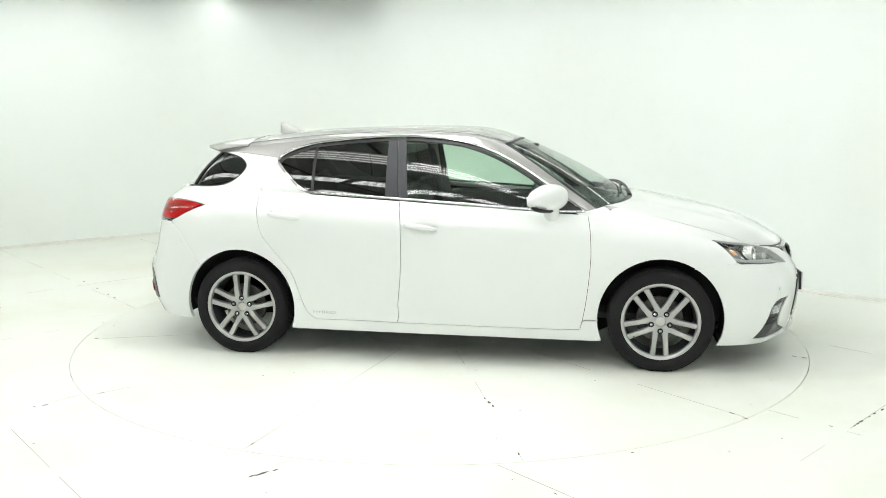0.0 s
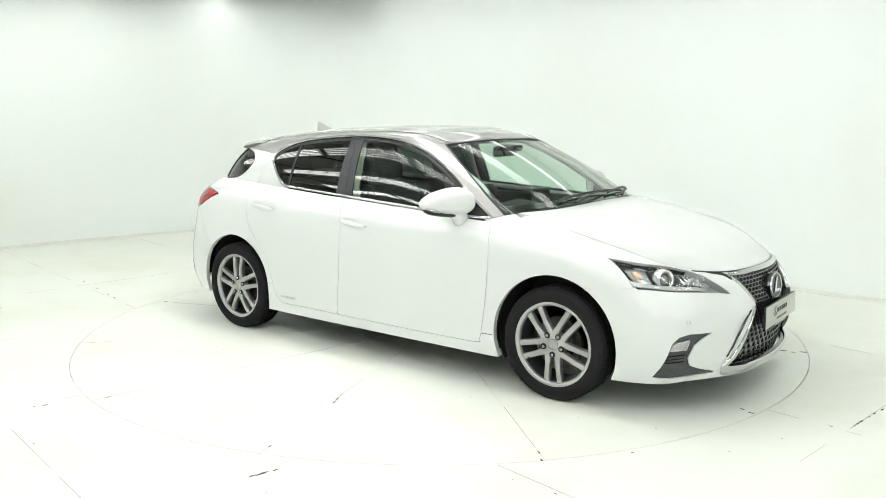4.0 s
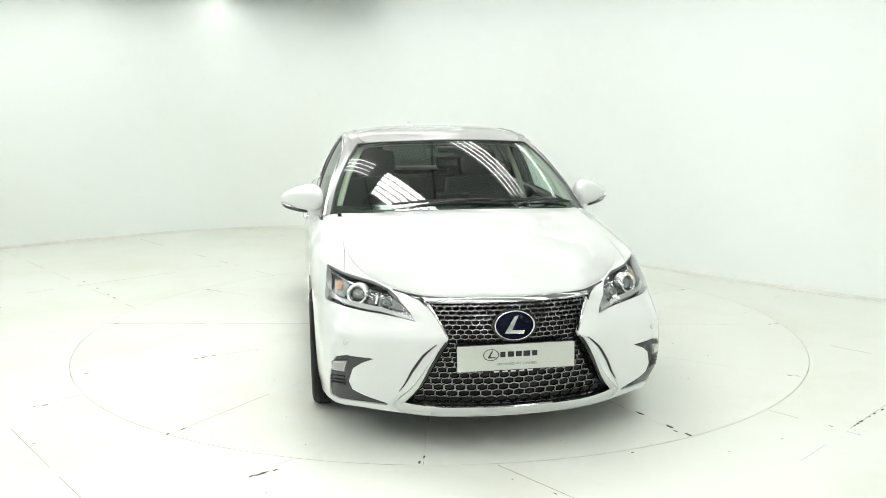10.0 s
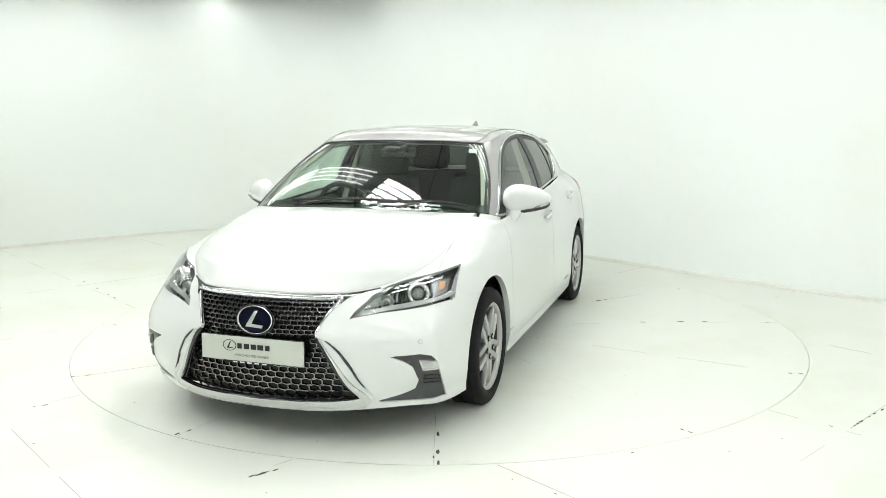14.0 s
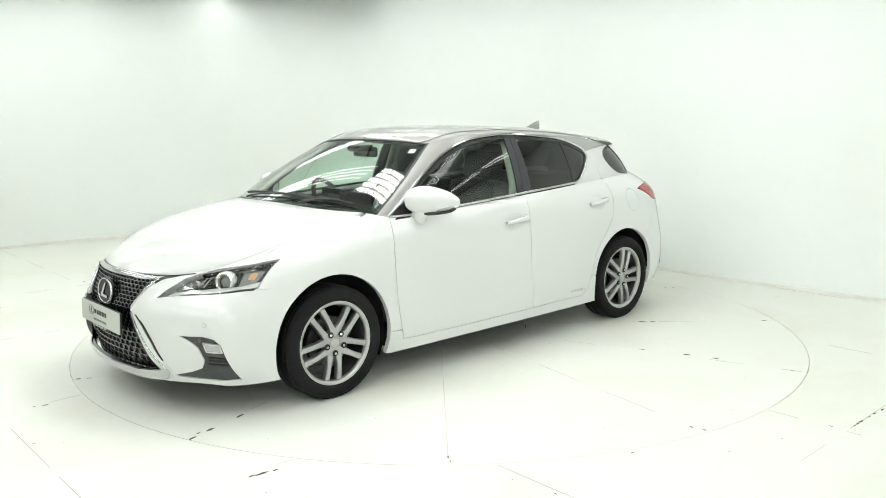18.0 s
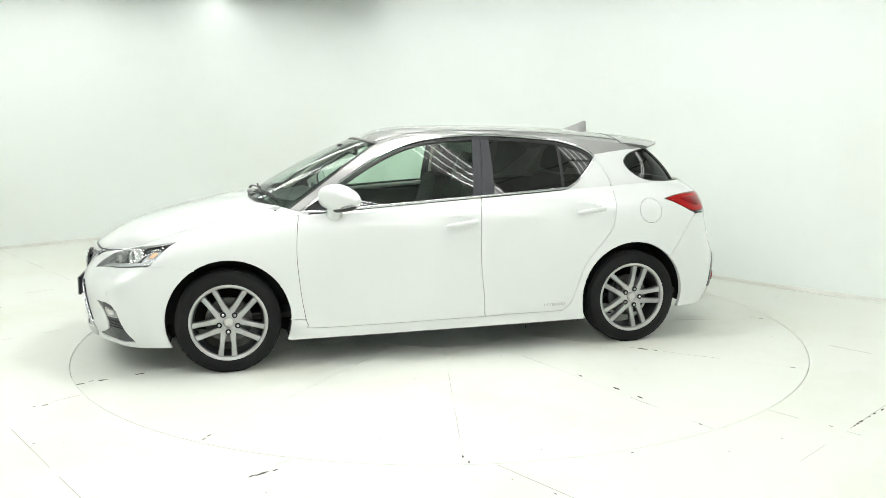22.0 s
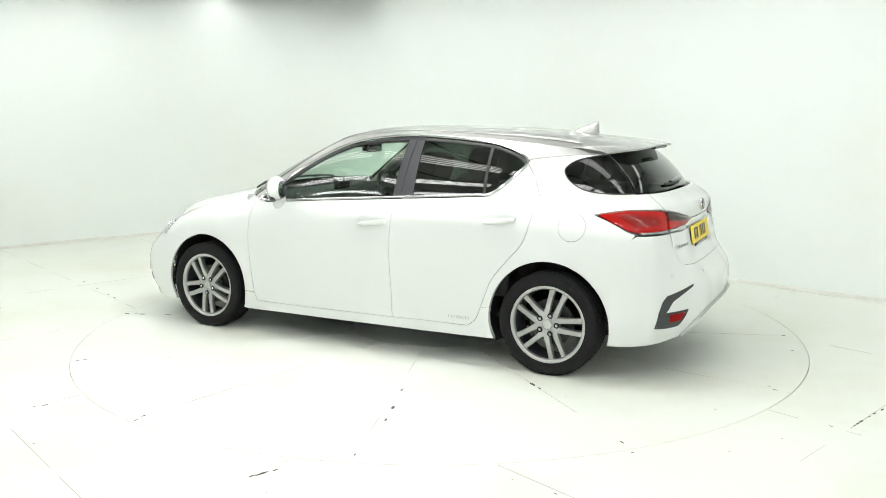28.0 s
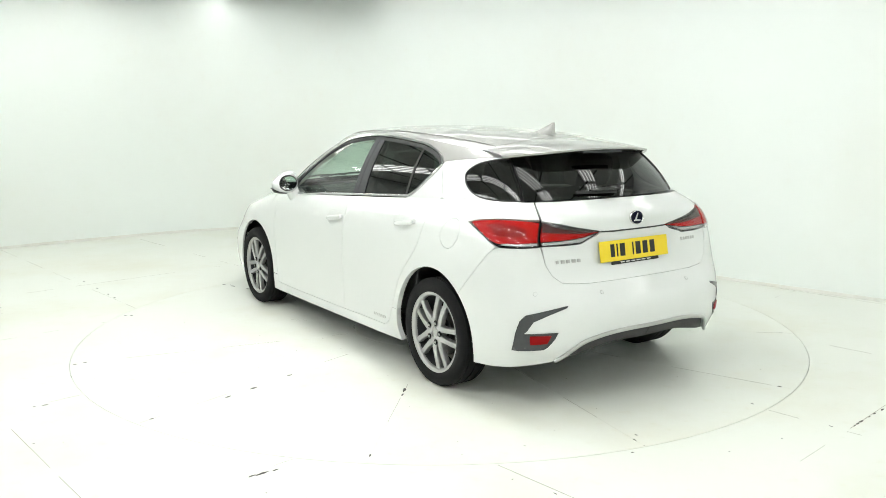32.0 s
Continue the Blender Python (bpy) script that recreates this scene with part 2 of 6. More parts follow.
def room():
    line = curve(WALL_PLAN, 10, True)
    n = len(line)
    out = np.array([line[i] - line[i - 1] for i in range(n)])
    out = np.stack([-out[:, 1], out[:, 0]], 1)
    out /= np.linalg.norm(out, axis=1)[:, None]
    cove = [(0.0, 0.0), (0.0, ROOM_H * 0.5), (0.0, ROOM_H), (0.15, ROOM_H), (0.15, -0.02), (0.0, -0.02)]
    verts, faces = [], []
    for i in range(n):
        for d, z in cove:
            verts.append((line[i][0] + out[i][0] * d, line[i][1] + out[i][1] * d, z))
    k = len(cove)
    for i in range(n):
        j = (i + 1) % n
        for q in range(k):
            r = (q + 1) % k
            faces.append((i * k + q, j * k + q, j * k + r, i * k + r))
    wall = tagged(new("wall_curved", mesh_of("wall", verts, faces, WALL)), "white painted curved studio wall with faint stains", "wall", kind="structure")
    for p in wall.data.polygons:
        p.use_smooth = abs(p.normal.z) < 0.5
    # hairline cracks in the wall's paint
    for pts in (((-4.92, 3.82, 0.935), (-4.927, 3.817, 0.875), (-4.931, 3.816, 0.81)), ((-4.925, 3.818, 0.765), (-4.94, 3.812, 0.72), (-4.935, 3.815, 0.665)), ((-4.945, 3.812, 0.65), (-4.962, 3.805, 0.605)),
                ((-5.01, 3.778, 0.5), (-5.04, 3.76, 0.4)), ((-5.05, 3.755, 0.36), (-5.085, 3.735, 0.26), (-5.115, 3.71, 0.14))):
        part("crack", tube(pts, [0.0028 if len(pts) > 2 else 0.0018] * len(pts), 5), SEAM, wall, smooth=True)
    # skirting line at the foot of the wall
    verts, faces = [], []
    for i in range(n):
        for d, z in ((-0.006, 0.0), (-0.006, 0.028), (0.0, 0.03)):
            verts.append((line[i][0] + out[i][0] * d, line[i][1] + out[i][1] * d, z))
    for i in range(n):
        j = (i + 1) % n
        for q in range(2):
            faces.append((i * 3 + q, j * 3 + q, j * 3 + q + 1, i * 3 + q + 1))
    tagged(new("baseboard", mesh_of("baseboard", verts, faces, stained("baseboard_paint", (0.79, 0.79, 0.74), (0.68, 0.65, 0.56), 0.5, 0.6, 2.0))), "thin scuffed cream skirting strip along the wall", "skirting", kind="structure")
    # floor with a round opening for the turntable
    verts, faces = [], []
    m = 128
    for r in (2.4745, 2.6, 3.2, 5.0, 12.0):
        for i in range(m):
            a = 2 * math.pi * i / m
            verts.append((r * math.cos(a), r * math.sin(a), 0))
    for i in range(m):
        a = 2 * math.pi * i / m
        verts.append((2.4745 * math.cos(a), 2.4745 * math.sin(a), -0.08))
    for q in range(4):
        for i in range(m):
            j = (i + 1) % m
            faces.append((q * m + i, q * m + j, q * m + m + j, q * m + m + i))
    for i in range(m):
        j = (i + 1) % m
        faces.append((i, 5 * m + i, 5 * m + j, j))
    floor = tagged(new("floor", mesh_of("floor", verts, [f[::-1] for f in faces], FLOOR, smooth=False)), "white painted board floor, stained and scuffed", "floor", kind="structure")
    rng = random.Random(3)

    def strip(a, b, width, name="seam", mat=SEAM, parent=floor, gaps=0.0):
        a, b = Vector((*a, 0)), Vector((*b, 0))
        d = (b - a).normalized()
        s = Vector((-d.y, d.x, 0))
        single = name != "seam"
        bm = bmesh.new()
        length, at = (b - a).length, 0.0
        while at < length:
            step = min(length - at, 0.05 + rng.random() * 0.35)
            w = width * (0.25 + rng.random())
            if rng.random() > gaps and step > 0.01:
                p, q = a + d * at, a + d * (at + step)
                j1, j2 = s * (rng.random() - 0.5) * 0.002, s * (rng.random() - 0.5) * 0.002
                vs = [bm.verts.new(v + Vector((0, 0, z))) for z in (-0.01, 0.0007) for v in (p - s * w / 2 + j1, q - s * w / 2 + j2, q + s * w / 2 + j2, p + s * w / 2 + j1)]
                bm.faces.new(vs[4:])
                for k in range(4):
                    bm.faces.new((vs[k], vs[(k + 1) % 4], vs[4 + (k + 1) % 4], vs[4 + k]))
                if single:
                    part(name, bm, mat, parent)
                    bm = bmesh.new()
            at += step
        if not single:
            tagged(part(name, bm, mat, parent), kind="stuff")

    # board joints: two families of lines
    e1, n1 = Vector((0.66, -0.75)), Vector((0.75, 0.66))
    e2, n2 = Vector((0.73, 0.68)), Vector((0.68, -0.73))
    for e, nn, offs in ((e1, n1, (-4.38, -2.91, -1.45, 0.06, 1.5, 3.0)), (e2, n2, (-3.3, -1.78, -0.235, 1.31, 2.88, 4.4))):
        for o in offs:
            base = nn * o
            near = 2.49 ** 2 - o * o
            spans = [(-7, 7)] if near < 0 else [(-7, -math.sqrt(near)), (math.sqrt(near), 7)]
            for s0, s1 in spans:
                strip(base + e * s0, base + e * s1, 0.0028, gaps=0.45)

    def flake(name, x, y, size, angle, parent, z=0.0012, mat=DIRT, aspect=0.3):
        k = 9
        bm = bmesh.new()
        ring = []
        for i in range(k):
            a = 2 * math.pi * i / k
            r = size * (0.6 + 0.6 * rng.random())
            px, py = r * math.cos(a), r * aspect * math.sin(a)
            c, s = math.cos(angle), math.sin(angle)
            ring.append((x + c * px - s * py, y + s * px + c * py))
        lo = [bm.verts.new((a, b, -0.004)) for a, b in ring]
        hi = [bm.verts.new((x + (a - x) * 0.93, y + (b - y) * 0.93, z)) for a, b in ring]
        bm.faces.new(hi)
        for i in range(k):
            bm.faces.new((lo[i], lo[(i + 1) % k], hi[(i + 1) % k], hi[i]))
        return part(name, bm, mat, parent)

    b45 = math.atan2(0.68, 0.73)
    for x, y, s, a in ((2.047, -2.02, 0.018, b45), (2.075, -1.995, 0.026, b45), (2.02, -2.045, 0.014, b45), (2.2, -1.885, 0.02, b45), (2.27, -1.83, 0.02, b45), (2.15, -1.93, 0.012, b45),
                       (-0.76, -2.543, 0.032, b45), (-0.80, -2.57, 0.018, b45), (-0.71, -2.51, 0.016, b45), (-2.094, -1.674, 0.018, b45), (-2.14, -1.70, 0.01, b45), (0.866, -2.35, 0.009, 0.3),
                       (-2.742, 0.957, 0.02, -0.85), (-2.85, 1.09, 0.02, -0.85), (-3.05, 1.35, 0.022, -0.85), (-3.3, 1.66, 0.02, -0.85), (0.46, -2.755, 0.012, -0.85), (1.9, -2.05, 0.01, -0.85),
                       (2.9, -1.3, 0.012, 0.5), (-1.9, -2.2, 0.006, 0.2), (1.6, -2.2, 0.006, 0.4), (1.3, -2.35, 0.005, 0.1), (0.3, -2.62, 0.005, 0.4), (-3.4, 0.4, 0.008, 0.1)):
        flake("dirt_mark", x, y, s, a, floor)
    for _ in range(40):
        a, r = rng.uniform(0, 6.28), rng.uniform(2.6, 4.2)
        x, y = r * math.cos(a), r * math.sin(a)
        if x * 0.72 + y * 0.69 < 2.3:
            flake("dirt_mark", x, y, rng.uniform(0.002, 0.006), rng.uniform(0, 3), floor, mat=SEAM, aspect=0.6)

    # turntable of twelve sector boards round an inner disc
    table = empty("turntable", "white painted round wooden turntable set flush in the floor", "turntable")
    core = lathe([(0.0, -0.012), (2.4705, -0.012), (2.4705, -0.06), (0.0, -0.06)], 96, "z")
    part("core", core, DIRT, table)
    part("centre_board", lathe([(0.0, 0.0), (0.62, 0.0), (0.622, -0.002), (0.622, -0.012)], 64, "z"), DECK, table)
    g = 0.0006
    for k in range(12):
        a0, a1 = radians(18.6 + 30 * k), radians(48.6 + 30 * k)
        verts, faces = [], []
        rows = [0.626, 1.2, 1.8, 2.4705]
        steps = 12
        for r in rows:
            d = g / r
            for i in range(steps + 1):
                a = a0 + d + (a1 - a0 - 2 * d) * i / steps
                verts.append((r * math.cos(a), r * math.sin(a), 0.0))
        w = steps + 1
        for q in range(len(rows) - 1):
            for i in range(steps):
                faces.append((q * w + i, q * w + w + i, q * w + w + i + 1, q * w + i + 1))
        rim = list(range(w)) + [q * w + steps for q in range(1, 4)] + list(range(4 * w - 2, 3 * w - 1, -1)) + [q * w for q in (2, 1)]
        top = len(verts)
        verts += [(verts[i][0], verts[i][1], -0.012) for i in rim]
        for i in range(len(rim)):
            j = (i + 1) % len(rim)
            faces.append((rim[i], rim[j], top + j, top + i))
        put("deck_board", mesh_of("deck_board", verts, faces, DECK, smooth=False), table)
    # worn spots along the joints
    for k in range(12):
        a = radians(18.6 + 30 * k)
        d = (math.cos(a), math.sin(a))
        strip((d[0] * 0.7, d[1] * 0.7), (d[0] * 2.46, d[1] * 2.46), 0.0026, "worn_joint", SEAM, table, 0.5)
        flake("dirt_mark", d[0] * 2.385, d[1] * 2.385, 0.016, a, table)
    for x, y, s, a in ((0.55, -1.61, 0.026, 1.9), (0.575, -1.66, 0.02, 1.9), (0.52, -1.55, 0.014, 1.9), (-1.11, 0.98, 0.034, 2.4), (-1.17, 1.03, 0.02, 2.4), (1.84, -1.64, 0.014, -0.7), (2.39, -0.5, 0.02, -0.2), (2.31, 0.8, 0.03, 0.33),
                       (2.2, 0.76, 0.03, 0.33), (2.0, 0.69, 0.03, 0.33), (1.6, 1.83, 0.014, 0.85), (-0.6, 1.66, 0.03, 1.9), (-0.5, 1.4, 0.02, 1.9), (-0.66, 1.83, 0.026, 1.9), (0.46, 2.4, 0.016, 1.4), (-2.3, 0.42, 0.012, 3.0), (-2.35, -0.4, 0.012, 0)):
        flake("dirt_mark", x, y, s, a, table)
    for _ in range(60):
        a, r = rng.uniform(0, 6.28), rng.uniform(0.8, 2.4)
        flake("dirt_mark", r * math.cos(a), r * math.sin(a), rng.uniform(0.002, 0.006), rng.uniform(0, 3), table, mat=SEAM, aspect=0.6)
    # ceiling
    bm = bmesh.new()
    vs = [bm.verts.new((x * 1.02, y * 1.02, ROOM_H + 0.02)) for x, y in line]
    f = bm.faces.new(vs)
    r = bmesh.ops.extrude_face_region(bm, geom=[f])
    bmesh.ops.translate(bm, vec=(0, 0, 0.1), verts=[v for v in r["geom"] if isinstance(v, bmesh.types.BMVert)])
    beams = [box((0.035, 16, 0.03), (x, -2.2, ROOM_H + 0.012)) for x in np.arange(-7.2, 6.4, 1.2)]
    ceiling = part("ceiling", bm, CEILING, None)
    tagged(ceiling, "dark grey board ceiling with thin joints", "ceiling", kind="structure")
    part("joint_strip", join(*beams), BEAM, ceiling)
    return table


# rows of lamp fittings run along the floor's joints
ALONG, ACROSS = Vector((0.66, -0.75)).normalized(), Vector((0.75, 0.66)).normalized()
ROWS = (-5.2, -3.7, -2.2, -0.55, 1.05, 2.4, 4.0)
PERIOD, LENGTH, START = 1.66, 1.5, -0.7


def lamps():
    line = curve(WALL_PLAN, 6, True)
    for o in ROWS:
        for k in range(-6, 8):
            mid = START + LENGTH / 2 + k * PERIOD
            ends = np.array([ACROSS * (o + d) + ALONG * (mid + e) for d in (-0.1, 0.1) for e in (-0.76, 0.8)])
            if not inside(line, ends).all():
                continue
            c0 = ACROSS * o + ALONG * mid
            wide = o == -0.55 and k == 0
            # far-left and near fittings get extra output to lift dim walls
            boost = o in (-3.7, -2.2, -0.55) and k <= -2
            near = c0.y < -2.2 and c0.x < 3.6 or c0.x < -3.0
            count, pitch = (5, 0.115) if wide else (2, 0.095) if o == 2.4 else (2, 0.095) if o == 4.0 else (4, 0.095)
            c = ACROSS * (o - (0.17 if wide else 0)) + ALONG * (mid + (0.16 if wide else 0))
            bank = empty("strip_light", "ceiling fitting with parallel bright white lamp tubes", "ceiling light", pose(c.x, c.y, ROOM_H - 0.05, 0, 0, math.degrees(math.atan2(ALONG.y, ALONG.x))), "ceiling strip lights")
            part("tray", box((LENGTH + 0.05, pitch * count + 0.03, 0.02), (0, 0, 0.04), 0.004), CASING, bank)
            for i in range(count):
                part("tube", box((LENGTH, pitch * (0.74 if wide else 0.24), 0.024), (0, (i - (count - 1) / 2) * pitch, 0.016), 0.004), PANEL if wide else BOOST if boost else STRONG if near else WEAK, bank)


table = room()
lamps()


# ---- car surfaces ----
def spline(net, u):
    """Catmull-Rom through the rows of net (n, k) at u (0..n-1), ends mirrored in y."""
    net, u = np.asarray(net, float), np.asarray(u, float)
    flip = np.array([1.0, -1.0, 1.0])
    p = np.concatenate([net[1:2] * flip, net, net[-2:-1] * flip])
    i = np.clip(np.floor(u).astype(int), 0, len(net) - 2)
    f = (u - i)[..., None]
    a, b, c, d = p[i], p[i + 1], p[i + 2], p[i + 3]
    return b + 0.5 * f * (c - a + f * (2 * a - 5 * b + 4 * c - d + f * (3 * (b - c) + d - a)))


def level(xs, ys, zs):
    return np.array([xs, ys, zs], float).T


# lower body: seven lines round half the car, from the nose to the tail
BODY = [
    level([2.175, 2.148, 2.078, 1.964, 1.85, 1.63, 1.3, 1.05, 0.85, 0.2, -0.5, -1, -1.35, -1.65, -1.88, -2.03, -2.07, -2.08],
          [0, 0.3, 0.485, 0.672, 0.775, 0.833, 0.85, 0.86, 0.865, 0.868, 0.868, 0.86, 0.85, 0.835, 0.75, 0.5, 0.25, 0],
          [0.174, 0.176, 0.18, 0.182, 0.17, 0.165, 0.17, 0.171, 0.172, 0.174, 0.177, 0.18, 0.19, 0.21, 0.23, 0.27, 0.31, 0.31]),
    level([2.215, 2.18, 2.103, 1.995, 1.878, 1.63, 1.3, 1.05, 0.85, 0.2, -0.5, -1, -1.35, -1.65, -1.91, -2.075, -2.115, -2.125],
          [0, 0.3, 0.495, 0.703, 0.811, 0.858, 0.875, 0.879, 0.88, 0.885, 0.885, 0.882, 0.875, 0.855, 0.775, 0.51, 0.255, 0],
          [0.3, 0.3, 0.3, 0.3, 0.3, 0.3, 0.3, 0.3, 0.3, 0.3, 0.3, 0.3, 0.3, 0.32, 0.34, 0.38, 0.4, 0.4]),
    level([2.213, 2.174, 2.103, 1.995, 1.872, 1.62, 1.3, 1.05, 0.85, 0.2, -0.5, -1, -1.35, -1.65, -1.91, -2.07, -2.11, -2.12],
          [0, 0.3, 0.495, 0.712, 0.815, 0.862, 0.876, 0.879, 0.88, 0.882, 0.882, 0.881, 0.88, 0.862, 0.785, 0.52, 0.26, 0],
          [0.5] * 13 + [0.51, 0.52, 0.54, 0.54, 0.54]),
    level([2.165, 2.122, 2.038, 1.93, 1.82, 1.6, 1.3, 1.05, 0.85, 0.2, -0.5, -1, -1.35, -1.65, -1.89, -1.995, -2.015, -2.02],
          [0, 0.3, 0.46, 0.645, 0.765, 0.85, 0.872, 0.876, 0.878, 0.88, 0.88, 0.88, 0.876, 0.855, 0.765, 0.52, 0.26, 0],
          [0.625, 0.622, 0.625, 0.63, 0.64, 0.66, 0.69, 0.69] + [0.68] * 10),
    level([2.132, 2.085, 1.996, 1.865, 1.75, 1.57, 1.3, 1.05, 0.85, 0.2, -0.5, -1, -1.35, -1.63, -1.86, -1.95, -1.972, -1.978],
          [0, 0.3, 0.45, 0.6, 0.72, 0.815, 0.845, 0.853, 0.858, 0.862, 0.862, 0.855, 0.842, 0.82, 0.735, 0.51, 0.26, 0],
          [0.683, 0.68, 0.682, 0.7, 0.73, 0.765, 0.8, 0.815, 0.825, 0.84, 0.86, 0.87, 0.88, 0.88, 0.88, 0.88, 0.88, 0.88]),
    level([2.12, 2.068, 1.97, 1.835, 1.72, 1.55, 1.3, 1.06, 0.87, 0.2, -0.5, -1, -1.35, -1.62, -1.82, -1.925, -1.962, -1.972],
          [0, 0.3, 0.445, 0.585, 0.69, 0.765, 0.79, 0.79, 0.82, 0.825, 0.825, 0.81, 0.785, 0.755, 0.67, 0.49, 0.25, 0],
          [0.697, 0.695, 0.697, 0.72, 0.755, 0.8, 0.85, 0.893, 0.9, 0.93, 0.95, 0.965, 0.975, 0.98, 0.98, 0.98, 0.98, 0.98]),
    level([2.108, 2.052, 1.95, 1.81, 1.7, 1.53, 1.3, 1.06, 0.88, 0.2, -0.5, -1, -1.35, -1.6, -1.75, -1.83, -1.855, -1.86],
          [0, 0.3, 0.44, 0.57, 0.645, 0.69, 0.7, 0.685, 0.8, 0.793, 0.785, 0.755, 0.705, 0.655, 0.58, 0.44, 0.22, 0],
          [0.706, 0.704, 0.71, 0.738, 0.78, 0.835, 0.895, 0.955, 0.92, 0.96, 1.0, 1.03, 1.045, 1.05, 1.053, 1.055, 1.055, 1.055]),
]
BODY = np.array(BODY)

# greenhouse: belt line and roof edge from the windscreen's centre to the rear window's
BELT = level([1.13, 1.11, 1.045, 0.935, 0.72, 0.2, -0.3, -0.8, -1.1, -1.4, -1.66, -1.8, -1.835],
             [0, 0.35, 0.58, 0.735, 0.794, 0.796, 0.783, 0.756, 0.733, 0.698, 0.62, 0.42, 0],
             [0.985, 0.982, 0.972, 0.955, 0.928, 0.96, 0.988, 1.02, 1.035, 1.045, 1.05, 1.055, 1.055])
RAIL = level([0.4, 0.391, 0.368, 0.315, 0.2, 0.05, -0.3, -0.8, -1.05, -1.3, -1.5, -1.57, -1.59],
             [0, 0.3, 0.48, 0.56, 0.585, 0.59, 0.59, 0.58, 0.568, 0.548, 0.5, 0.33, 0],
             [1.352, 1.348, 1.338, 1.335, 1.36, 1.378, 1.39, 1.362, 1.338, 1.312, 1.292, 1.3, 1.305])
BULGE = level([0.014] * 3 + [0.01] + [0] * 6 + [-0.01, -0.016, -0.018],
              [0, 0, 0.004, 0.012] + [0.02] * 5 + [0.016, 0.01, 0, 0],
              [0.018] * 3 + [0.012] + [0.008] * 6 + [0.012, 0.014, 0.014])


def body(u, v):
    """A point of the lower body: u 0 (nose) to 17 (tail), v 0 (sill) to 6 (top edge)."""
    u, v = np.broadcast_arrays(np.asarray(u, float), np.asarray(v, float))
    s = (np.sign(u) + (u == 0)) * np.where(abs(u) > 17, -1, 1)
    u = np.where(abs(u) > 17, 34 - abs(u), abs(u))
    lines = np.stack([spline(b, u) for b in BODY])
    i = np.clip(np.floor(v).astype(int), 0, 5)
    f = (v - i)[..., None]
    take = lambda k: np.take_along_axis(lines, np.clip(k, 0, 6)[None, ..., None], 0)[0]
    b, c = take(i), take(i + 1)
    a = np.where((i == 0)[..., None], 2 * b - c, take(i - 1))
    d = np.where((i == 5)[..., None], 2 * c - b, take(i + 2))
    p = b + 0.5 * f * (c - a + f * (2 * a - 5 * b + 4 * c - d + f * (3 * (b - c) + d - a)))
    p[..., 1] *= s
    return p


def cabin(u, v):
    """A point of the greenhouse: u 0 (windscreen) to 12 (rear window), v 0 (belt) to 1 (roof edge)."""
    u, v = np.broadcast_arrays(np.asarray(u, float), np.asarray(v, float))
    s = (np.sign(u) + (u == 0)) * np.where(abs(u) > 12, -1, 1)
    u = np.where(abs(u) > 12, 24 - abs(u), abs(u))
    w = v[..., None]
    p = (1 - w) * spline(BELT, u) + w * spline(RAIL, u) + 4 * w * (1 - w) * spline(BULGE, u)
    p[..., 1] *= s
    return p


def locate(f, span, axes, wanted):
    """The (u, v) at which surface f has the wanted two coordinates, searched within span."""
    u0, u1, v0, v1 = span
    gu, gv = np.meshgrid(np.linspace(u0, u1, 121), np.linspace(v0, v1, 61), indexing="ij")
    grid = f(gu, gv)[..., axes].reshape(-1, 2)
    wanted = np.atleast_2d(np.asarray(wanted, float))
    best = np.array([np.argmin(((grid - w) ** 2).sum(1)) for w in wanted])
    uv = np.stack([gu.ravel()[best], gv.ravel()[best]], 1)
    for _ in range(6):
        q = f(uv[:, 0], uv[:, 1])[:, axes]
        du = (f(uv[:, 0] + 1e-4, uv[:, 1])[:, axes] - q) / 1e-4
        dv = (f(uv[:, 0], uv[:, 1] + 1e-4)[:, axes] - q) / 1e-4
        det = du[:, 0] * dv[:, 1] - du[:, 1] * dv[:, 0]
        det = np.where(abs(det) < 1e-9, 1e-9, det)
        r = wanted - q
        step = np.stack([(r[:, 0] * dv[:, 1] - r[:, 1] * dv[:, 0]) / det, (du[:, 0] * r[:, 1] - du[:, 1] * r[:, 0]) / det], 1)
        uv = np.clip(uv + np.clip(step, -0.4, 0.4), (u0, v0), (u1, v1))
    return uv


def side(pts):
    return locate(body, (3.2, 14.6, 0, 6), [0, 2], pts)


def nose(pts):
    return locate(body, (0, 5, 0, 6), [1, 2], pts)


def tail(pts):
    return locate(body, (13, 17, 0, 6), [1, 2], pts)


def upper(pts):
    return locate(cabin, (2.6, 10.4, -0.05, 1.03), [0, 2], pts)


# ---- car panels ----
from mathutils.geometry import delaunay_2d_cdt

SCALE = {body: (0.26, 0.12), cabin: (0.33, 0.45)}


def facing(f, uv):
    """Points and outward normals of a surface."""
    u, v = uv[:, 0], uv[:, 1]
    e = 1e-3
    p = f(u, v)
    n = np.cross(f(u + e, v) - f(u - e, v), f(u, v + e) - f(u, v - e))
    n /= np.maximum(np.linalg.norm(n, axis=1), 1e-12)[:, None]
    axis = np.stack([np.clip(p[:, 0], -1.1, 1.1), 0 * u, 0 * u + 0.5], 1)
    n[((p - axis) * n).sum(1) < 0] *= -1
    return p, n


def dense(f, uv, step):
    out = []
    for a, b in zip(uv, np.roll(uv, -1, 0)):
        length = np.linalg.norm(np.diff(f(np.linspace(a[0], b[0], 5), np.linspace(a[1], b[1], 5)), axis=0), axis=1).sum()
        k = max(1, int(math.ceil(length / step)))
        out += [a + (b - a) * i / k for i in range(k)]
    out = np.array(out)
    keep = np.linalg.norm(out - np.roll(out, 1, 0), axis=1) > 1e-5
    return out[keep]


